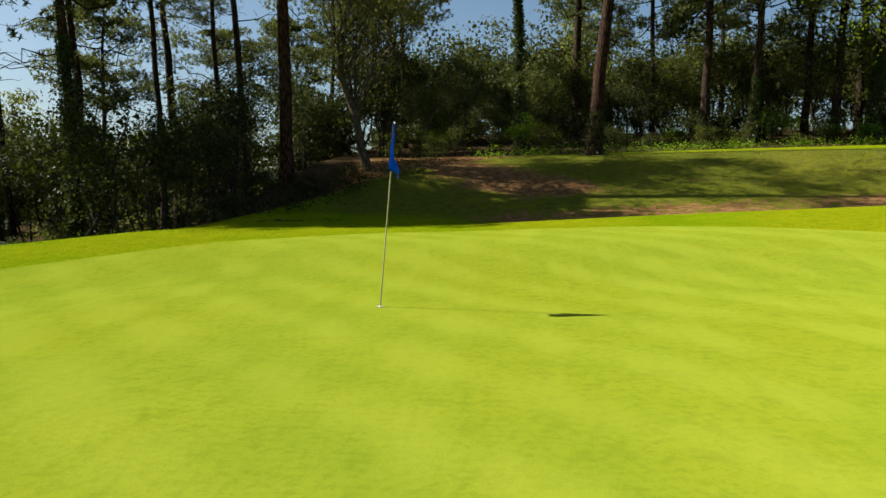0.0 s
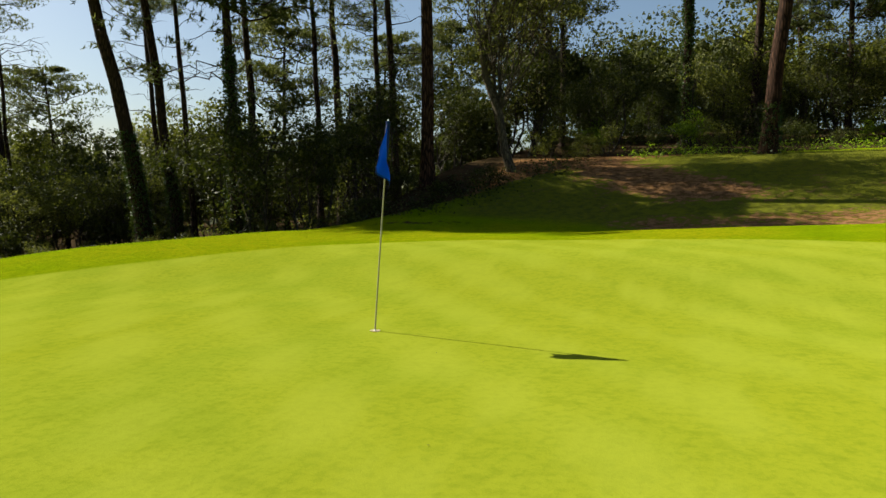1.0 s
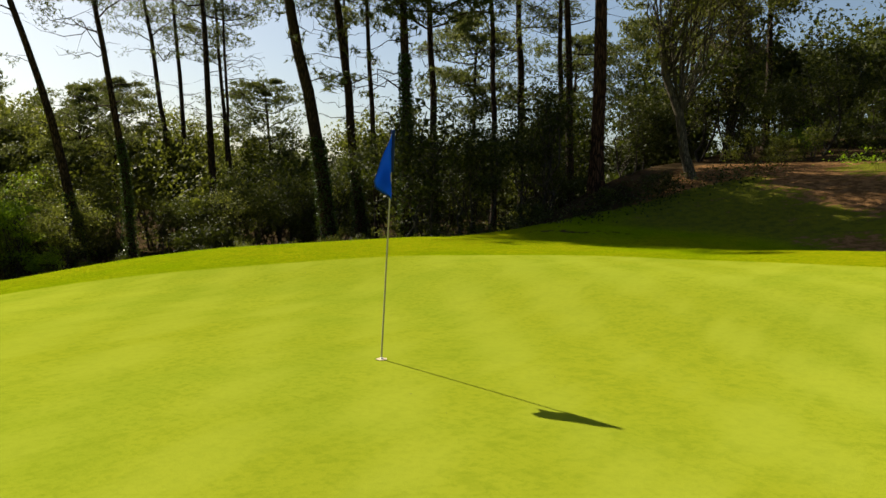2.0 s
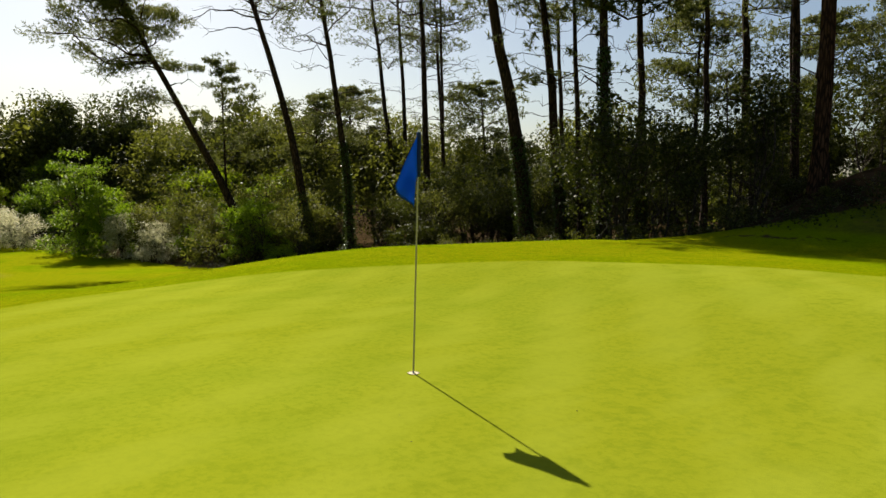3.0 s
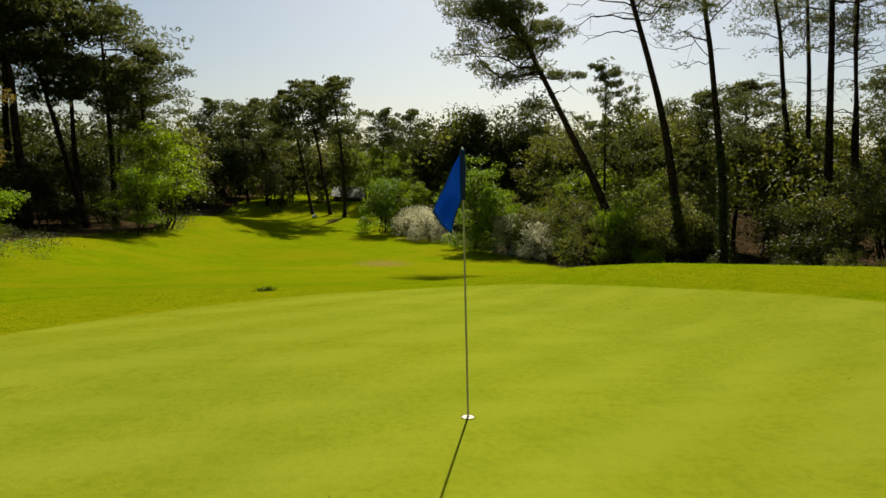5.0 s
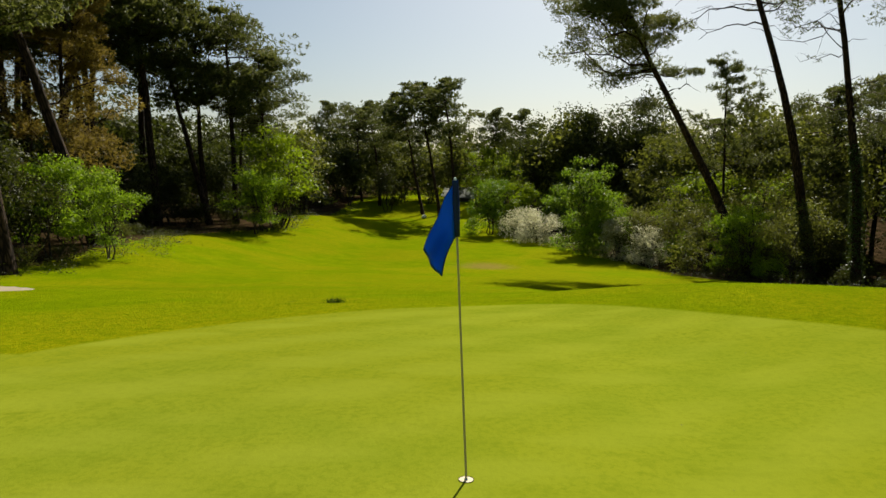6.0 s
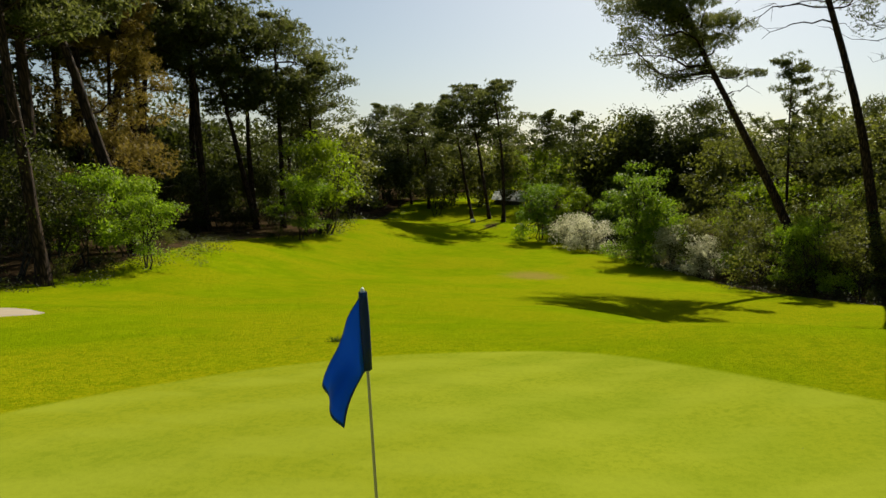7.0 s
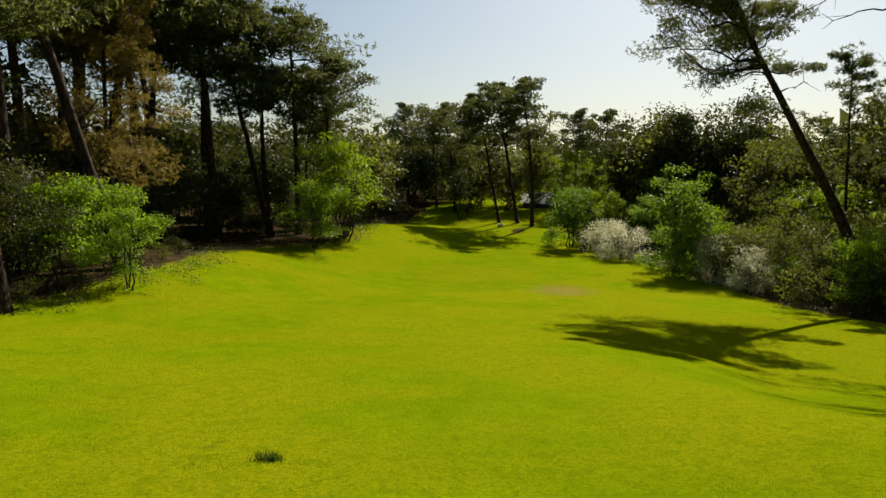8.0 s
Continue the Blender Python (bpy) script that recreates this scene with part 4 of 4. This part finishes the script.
# the oak at the head of the bank, pale trunk and sunlit leaves
oak = make_broadleaf(590, 14.0, 4.2, 14000, 0.085, SUNNY_LEAF, "oak_tree", "oak with a pale forked trunk and sunlit olive leaves", "tree", "", 1, 0.34, 90, bark=PALE_BARK)
put(oak, -6.3, 34.0)
put_copy(oak, -7.5, 42.5, 130.0, 0.95, label="spreading oak with olive leaves behind the bank")
lime = make_broadleaf(591, 11.5, 4.4, 16000, 0.085, LIME_LEAF, "deciduous_tree", "maple in bright lime-green spring leaf", "tree", "", 1, 0.5, 70)
put(lime, 16.3, 28.6)


# ---- low growth: weeds at the wood edge, grass on the apron ----
def ground_cover(name, spots, rng, per, spread, size, material, label, lift=0.25):
    c = np.repeat(np.array(spots), per, axis=0)
    xy = c + rng.normal(size=c.shape) * spread
    z = ground_z(xy[:, 0], xy[:, 1]) + np.abs(rng.normal(size=len(xy))) * lift
    return tagged(new(name, leaf_mesh(name, np.stack((xy[:, 0], xy[:, 1], z), 1), rng, size, material, 1.2)), label, "undergrowth", kind="stuff")


rng3 = np.random.default_rng(31)
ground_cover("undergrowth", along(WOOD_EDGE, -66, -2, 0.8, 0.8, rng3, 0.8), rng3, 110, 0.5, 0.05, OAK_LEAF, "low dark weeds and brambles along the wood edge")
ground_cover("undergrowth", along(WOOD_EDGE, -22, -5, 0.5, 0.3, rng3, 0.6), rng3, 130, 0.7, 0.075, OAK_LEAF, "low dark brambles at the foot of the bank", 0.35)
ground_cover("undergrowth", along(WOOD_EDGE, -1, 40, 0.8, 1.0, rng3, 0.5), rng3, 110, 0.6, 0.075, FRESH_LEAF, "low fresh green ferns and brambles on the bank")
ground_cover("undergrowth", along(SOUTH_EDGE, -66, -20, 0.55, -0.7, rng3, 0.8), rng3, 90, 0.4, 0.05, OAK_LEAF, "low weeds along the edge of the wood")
ground_cover("undergrowth", along(SOUTH_EDGE, -110, -66, 1.3, -0.6, rng3, 0.5), rng3, 60, 0.7, 0.10, OAK_LEAF, "low weeds along the edge of the wood", 0.3)
ground_cover("undergrowth", along(WOOD_EDGE, -110, -66, 1.3, 0.6, rng3, 0.5), rng3, 60, 0.7, 0.10, FRESH_LEAF, "low weeds along the edge of the wood", 0.3)


def far_woods():
    """The woods that close the horizon on all sides."""
    rng = np.random.default_rng(61)
    pts, out, sizes = [], [], []
    for k in range(480):
        a = rng.uniform(1.2, 4.4) if k < 400 else rng.uniform(4.4, 7.5)
        R = rng.uniform(100 if a < 2.95 or a > 3.45 else 122, 175) if k < 400 else rng.uniform(165, 230)
        cx, cy = -30 + R * math.cos(a), 10 + R * math.sin(a)
        h = rng.uniform(11, 17.5)
        lumps = unit(rng.normal(size=(14, 3))) * rng.uniform(0.6, 0.95, (14, 1)) * np.array((4.4, 4.4, h * 0.46))
        d = unit(rng.normal(size=(14, 22, 3)))
        q = lumps[:, None, :] + d * rng.uniform(1.2, 2.1, (14, 1, 1)) * np.array((1, 1, 0.7))
        pts.append(q.reshape(-1, 3) + np.array((cx, cy, gz(cx, cy) + h * 0.5)))
        out.append(d.reshape(-1, 3))
        sizes.append(np.full(len(d.reshape(-1, 3)), 0.46))
        # large leaves added inside each crown so no sky shows through
        k2 = 40
        pts.append(rng.normal(size=(k2, 3)) * np.array((1.7, 1.7, h * 0.2)) + np.array((cx, cy, gz(cx, cy) + h * 0.42)))
        out.append(np.zeros((k2, 3)))
        sizes.append(np.full(k2, 1.5))
    return tagged(new("far_woods", leaf_mesh("far_woods", np.concatenate(pts), rng, np.concatenate(sizes)[:, None], HOLM_LEAF, 0.4, np.concatenate(out))), "distant mixed woodland closing the view", "woods", kind="stuff")


far_woods()


def grass(name, n, box, rng, height, width, material, label, keep=None):
    x = rng.uniform(box[0], box[1], n)
    y = rng.uniform(box[2], box[3], n)
    ok = soil_share(x, y) < 0.4
    beyond = GREEN_CUT[0] * x + GREEN_CUT[1] * y > GREEN_CUT[2] + 0.3
    ok &= (((x - GREEN_C[0]) / GREEN_R[0]) ** 2 + ((y - GREEN_C[1]) / GREEN_R[1]) ** 2 > 1.08) | beyond
    ok &= ((x - GREEN_C2[0]) / GREEN_R2[0]) ** 2 + ((y - GREEN_C2[1]) / GREEN_R2[1]) ** 2 > 1.06
    if keep is not None:
        ok &= keep(x, y)
    x, y = x[ok], y[ok]
    k = len(x)
    base = np.stack((x, y, ground_z(x, y) - 0.005), 1)
    a = rng.uniform(0, 2 * math.pi, k)
    side = np.stack((np.cos(a), np.sin(a), np.zeros(k)), 1) * width
    h = height * rng.uniform(0.5, 1.3, (k, 1))
    tip = base + np.concatenate((rng.normal(size=(k, 2)) * 0.45, np.ones((k, 1))), 1) * h
    v = np.stack((base - side, base + side, tip), 1).reshape(-1, 3)
    return tagged(new(name, mesh_of(name, v, np.arange(len(v)).reshape(-1, 3), material)), label, "grass", kind="stuff")


rng4 = np.random.default_rng(71)
grass("grass", 110000, (-24, -5, -7, 21), rng4, 0.026, 0.006, GRASS_BLADE, "short rough grass round the green")
grass("grass", 40000, (-44, -24, -14, 22), rng4, 0.03, 0.010, GRASS_BLADE, "short rough grass on the slope to the fairway")
grass("grass", 40000, (-12, 22, 29, 39), rng4, 0.05, 0.008, DRY_BLADE, "dry rough grass on the bank")


def tuft(x, y, seed, n=120, r=0.16, h=0.12, material=None):
    rng = np.random.default_rng(seed)
    xy = np.array((x, y)) + rng.normal(size=(n, 2)) * np.array((r * 0.5, r))
    base = np.column_stack((xy, ground_z(xy[:, 0], xy[:, 1]) - 0.01))
    a = rng.uniform(0, 2 * math.pi, n)
    side = np.stack((np.cos(a), np.sin(a), np.zeros(n)), 1) * 0.008
    tip = base + np.concatenate((rng.normal(size=(n, 2)) * 0.5, np.ones((n, 1))), 1) * h * rng.uniform(0.5, 1.2, (n, 1))
    v = np.stack((base - side, base + side, tip), 1).reshape(-1, 3)
    return tagged(new("grass_tuft", mesh_of("grass_tuft", v, np.arange(len(v)).reshape(-1, 3), material or DARK_BLADE)),
                  "dark tuft of longer grass beside the green", "grass tuft", kind="stuff")


tuft(-9.93, 4.55, 1, 200, 0.11, 0.11)
for k, (dx, dy) in enumerate(((0.45, -0.65), (0.1, -2.3), (-0.2, -2.9), (0.1, 0.4), (-0.3, 3.6), (-0.2, -4.2), (0.0, 5.4))):
    tuft(-9.93 + dx, 4.57 + dy, 2 + k, 50, 0.22, 0.05, GRASS_BLADE)


def litter():
    rng = np.random.default_rng(83)
    x, y = rng.uniform(-8, 8, 40), rng.uniform(3, 15, 40)
    c = np.stack((x, y, ground_z(x, y) + 0.006), 1)
    return tagged(new("leaf_litter", leaf_mesh("leaf_litter", c, rng, 0.010, OLIVE_LEAF, 4.0)), "tiny fallen leaves and pitch marks scattered on the green", "litter", kind="stuff")


litter()

# ---- flagstick, flag, hole ----
HOLE = Vector((-1.1, 8.0, gz(-1.1, 8.0)))
TOP = Vector((-0.894, 7.895, 2.117))
AXIS = TOP - HOLE


def build_flagstick():
    root = thing("flagstick", HOLE, "thin leaning golf flagstick standing in the hole", "flagstick")
    n = AXIS.normalized()
    w = Wood()
    pts = [np.array(n) * d for d in (-0.06, 0.5, 1.1, 1.7, AXIS.length - 0.02)]
    w.tube(pts, (0.0085, 0.008, 0.0075, 0.007, 0.0065), 12)
    part("pole", w.mesh("pole", POLE_PAINT), root, "thin greyish fibreglass pole")
    cap = Wood()
    cap.tube([np.array(n) * (AXIS.length + d) for d in (-0.03, -0.01, 0.006, 0.012)], (0.009, 0.010, 0.009, 0.004), 12)
    part("cap", cap.mesh("cap", WHITE), root, "small white cap")
    ferrule = Wood()
    ferrule.tube([np.array(n) * d for d in (-0.02, 0.0, 0.012, 0.016)], (0.012, 0.013, 0.012, 0.009), 12)
    part("ferrule", ferrule.mesh("ferrule", WHITE), root, "white ferrule at the foot")
    return root


def build_flag():
    """Limp cloth: the fly end has dropped and folds back under the hoist."""
    n = AXIS.normalized()
    top = AXIS.length - 0.006
    root = thing("golf_flag", HOLE + n * top, "blue cloth golf flag hanging limp from its stick", "flag")
    hoist = 0.37
    A = Vector((-0.050, -0.222, -0.465))
    B = Vector((0.050, -0.078, -0.630))
    rows, cols = 26, 34

    def spot(u, v):
        h = n * (-hoist * v)
        fly = A.lerp(B, v)
        p = h.lerp(fly, u)
        # the cloth sags away from the straight line, and folds along its fall
        sag = math.sin(math.pi * u) * 0.02
        p += Vector((0.25, -0.75, -0.2)) * sag * (1 - 0.6 * v)
        side = Vector((0.86, -0.5, 0.0))
        fold = math.sin(u * 9.0 + 1.6 * v) * 0.013 * min(1.0, 4 * u) + math.sin(v * 9.5 + 1.2 * u) * 0.016 * u ** 0.8 + math.sin(v * 4.2 - 2.4 * u + 0.5) * 0.022 * u
        p += side * fold
        # the foot of the cloth is drawn up between the sleeve and the hanging corner
        p.z += 0.055 * v ** 3 * math.sin(math.pi * min(1.0, u * 1.25)) ** 1.5
        p += Vector((0.5, 0.86, 0)) * 0.018 * math.sin(v * 7.0 + 2.0) * u
        return p

    def sheet(name, u0, u1, v0, v1, cu, cv, off, material):
        bm = bmesh.new()
        grid = [[bm.verts.new(spot(u0 + (u1 - u0) * i / cu, v0 + (v1 - v0) * j / cv)) for i in range(cu + 1)] for j in range(cv + 1)]
        for j in range(cv):
            for i in range(cu):
                bm.faces.new((grid[j][i], grid[j][i + 1], grid[j + 1][i + 1], grid[j + 1][i]))
        bm.normal_update()
        bmesh.ops.solidify(bm, geom=bm.faces[:], thickness=off)
        return bm_mesh(name, bm, material)

    cloth = part("cloth", sheet("cloth", 0.05, 0.985, 0.012, 0.988, cols, rows, 0.0012, FLAG_BLUE), root)
    part("hem", sheet("hem", 0.945, 1.0, 0.0, 1.0, 2, rows, 0.003, FLAG_HEM), cloth, "dark navy hem")
    part("hem", sheet("hem", 0.05, 1.0, 0.95, 1.0, cols, 2, 0.003, FLAG_HEM), cloth, "dark navy hem")
    part("hem", sheet("hem", 0.05, 1.0, 0.0, 0.02, cols, 2, 0.003, FLAG_HEM), cloth, "dark navy hem")
    w = Wood()
    w.tube([np.array(n) * -d for d in (0.0, 0.12, 0.25, hoist)], (0.019, 0.022, 0.022, 0.021), 14)
    part("sleeve", w.mesh("sleeve", FLAG_HEM), root, "dark navy sleeve round the pole")
    return root


def build_cup():
    root = thing("hole_cup", HOLE + Vector((0, 0, 0.004)), "white-lined golf hole cup set in the green", "golf hole")
    bm = bmesh.new()
    inner, outer = [], []
    for i in range(28):
        a = 2 * math.pi * i / 28
        inner.append(bm.verts.new((0.050 * math.cos(a), 0.050 * math.sin(a), 0.001)))
        outer.append(bm.verts.new((0.0555 * math.cos(a), 0.0555 * math.sin(a), 0.002)))
    for i in range(28):
        j = (i + 1) % 28
        bm.faces.new((outer[i], outer[j], inner[j], inner[i]))
    bmesh.ops.solidify(bm, geom=bm.faces[:], thickness=0.004)
    part("rim", bm_mesh("rim", bm, WHITE), root, "white rim")
    bm = bmesh.new()
    bmesh.ops.create_circle(bm, cap_ends=True, radius=0.0505, segments=28)
    part("inside", bm_mesh("inside", bm, CUP_TAN), root, "tan lining seen in the hole")
    return root


build_flagstick()
build_flag()
build_cup()


# ---- bunker, far buildings, tee marker ----
def build_bunker():
    """A sheet of sand laid 4 mm over the hollow, with a raked, uneven edge."""
    bm = bmesh.new()
    rings = []
    for k in range(9):
        q = (k + 0.001) / 8
        ring = []
        for i in range(48):
            a = 2 * math.pi * i / 48
            e = 1 + 0.10 * math.sin(3 * a + 0.6) + 0.06 * math.sin(7 * a)
            x, y = -11.5 + 1.9 * q * e * math.cos(a), -6.0 + 2.2 * q * e * math.sin(a)
            ring.append(bm.verts.new((x, y, gz(x, y) + (0.03 if k < 8 else -0.02) + 0.008 * math.sin(9 * x + 4 * y))))
        rings.append(ring)
    for k in range(8):
        for i in range(48):
            j = (i + 1) % 48
            bm.faces.new((rings[k][i], rings[k][j], rings[k + 1][j], rings[k + 1][i]))
    return tagged(new("bunker_sand", bm_mesh("bunker_sand", bm, SAND)), "pale raked sand of a bunker beside the green", "bunker", kind="structure")


build_bunker()


def box_mesh(name, size, material, at=(0, 0, 0), bevel=0.03):
    bm = bmesh.new()
    bmesh.ops.create_cube(bm, size=1, matrix=Matrix.Translation(at) @ Matrix.Diagonal((*size, 1)))
    bmesh.ops.bevel(bm, geom=bm.edges[:], offset=bevel, segments=2, affect="EDGES")
    return bm_mesh(name, bm, material, False)


def build_shed():
    x, y = -124.0, -4.6
    root = thing("clubhouse_shed", (x, y, gz(x, y) - 1.2), "low building with a pale sloping roof behind the trees", "building")
    wall = part("wall", box_mesh("wall", (4.0, 5.0, 2.2), WALL, (0, 0, 0.9)), root, "dark timber wall")
    bm = bmesh.new()
    vs = [bm.verts.new(p) for p in ((2.8, -3.0, 2.0), (2.8, 3.0, 1.7), (-2.6, 3.0, 3.6), (-2.6, -3.0, 3.9))]
    bm.faces.new(vs)
    bmesh.ops.solidify(bm, geom=bm.faces[:], thickness=0.22)
    part("roof", bm_mesh("roof", bm, ROOF, False), root, "pale grey sheet roof")
    part("door", box_mesh("door", (0.12, 1.2, 2.1), HOLE_DARK, (2.03, 1.0, 1.0)), wall, "dark doorway")
    return root


def build_hut():
    x, y = -123.0, -31.0
    root = thing("white_hut", (x, y, gz(x, y)), "small white-walled hut glimpsed between dark trees", "building")
    part("wall", box_mesh("wall", (3.0, 3.4, 2.4), PLASTER, (0, 0, 1.2)), root)
    part("roof", box_mesh("roof", (3.6, 4.0, 0.22), WALL, (0, 0, 2.5)), root, "dark flat roof")
    return root


build_shed()
build_hut()
stone = bmesh.new()
bmesh.ops.create_icosphere(stone, subdivisions=2, radius=0.42)
for v in stone.verts:
    v.co += Vector((noise.noise(v.co * 2.3), noise.noise(v.co * 2.3 + Vector((5, 1, 2))), 0)) * 0.18
    v.co.z *= 0.72
rock = tagged(new("stone", bm_mesh("stone", stone, PLASTER)), "pale stone lying at the foot of far pines", "stone")
rock.location = (-99.6, -7.3, gz(-99.6, -7.3) + 0.2)
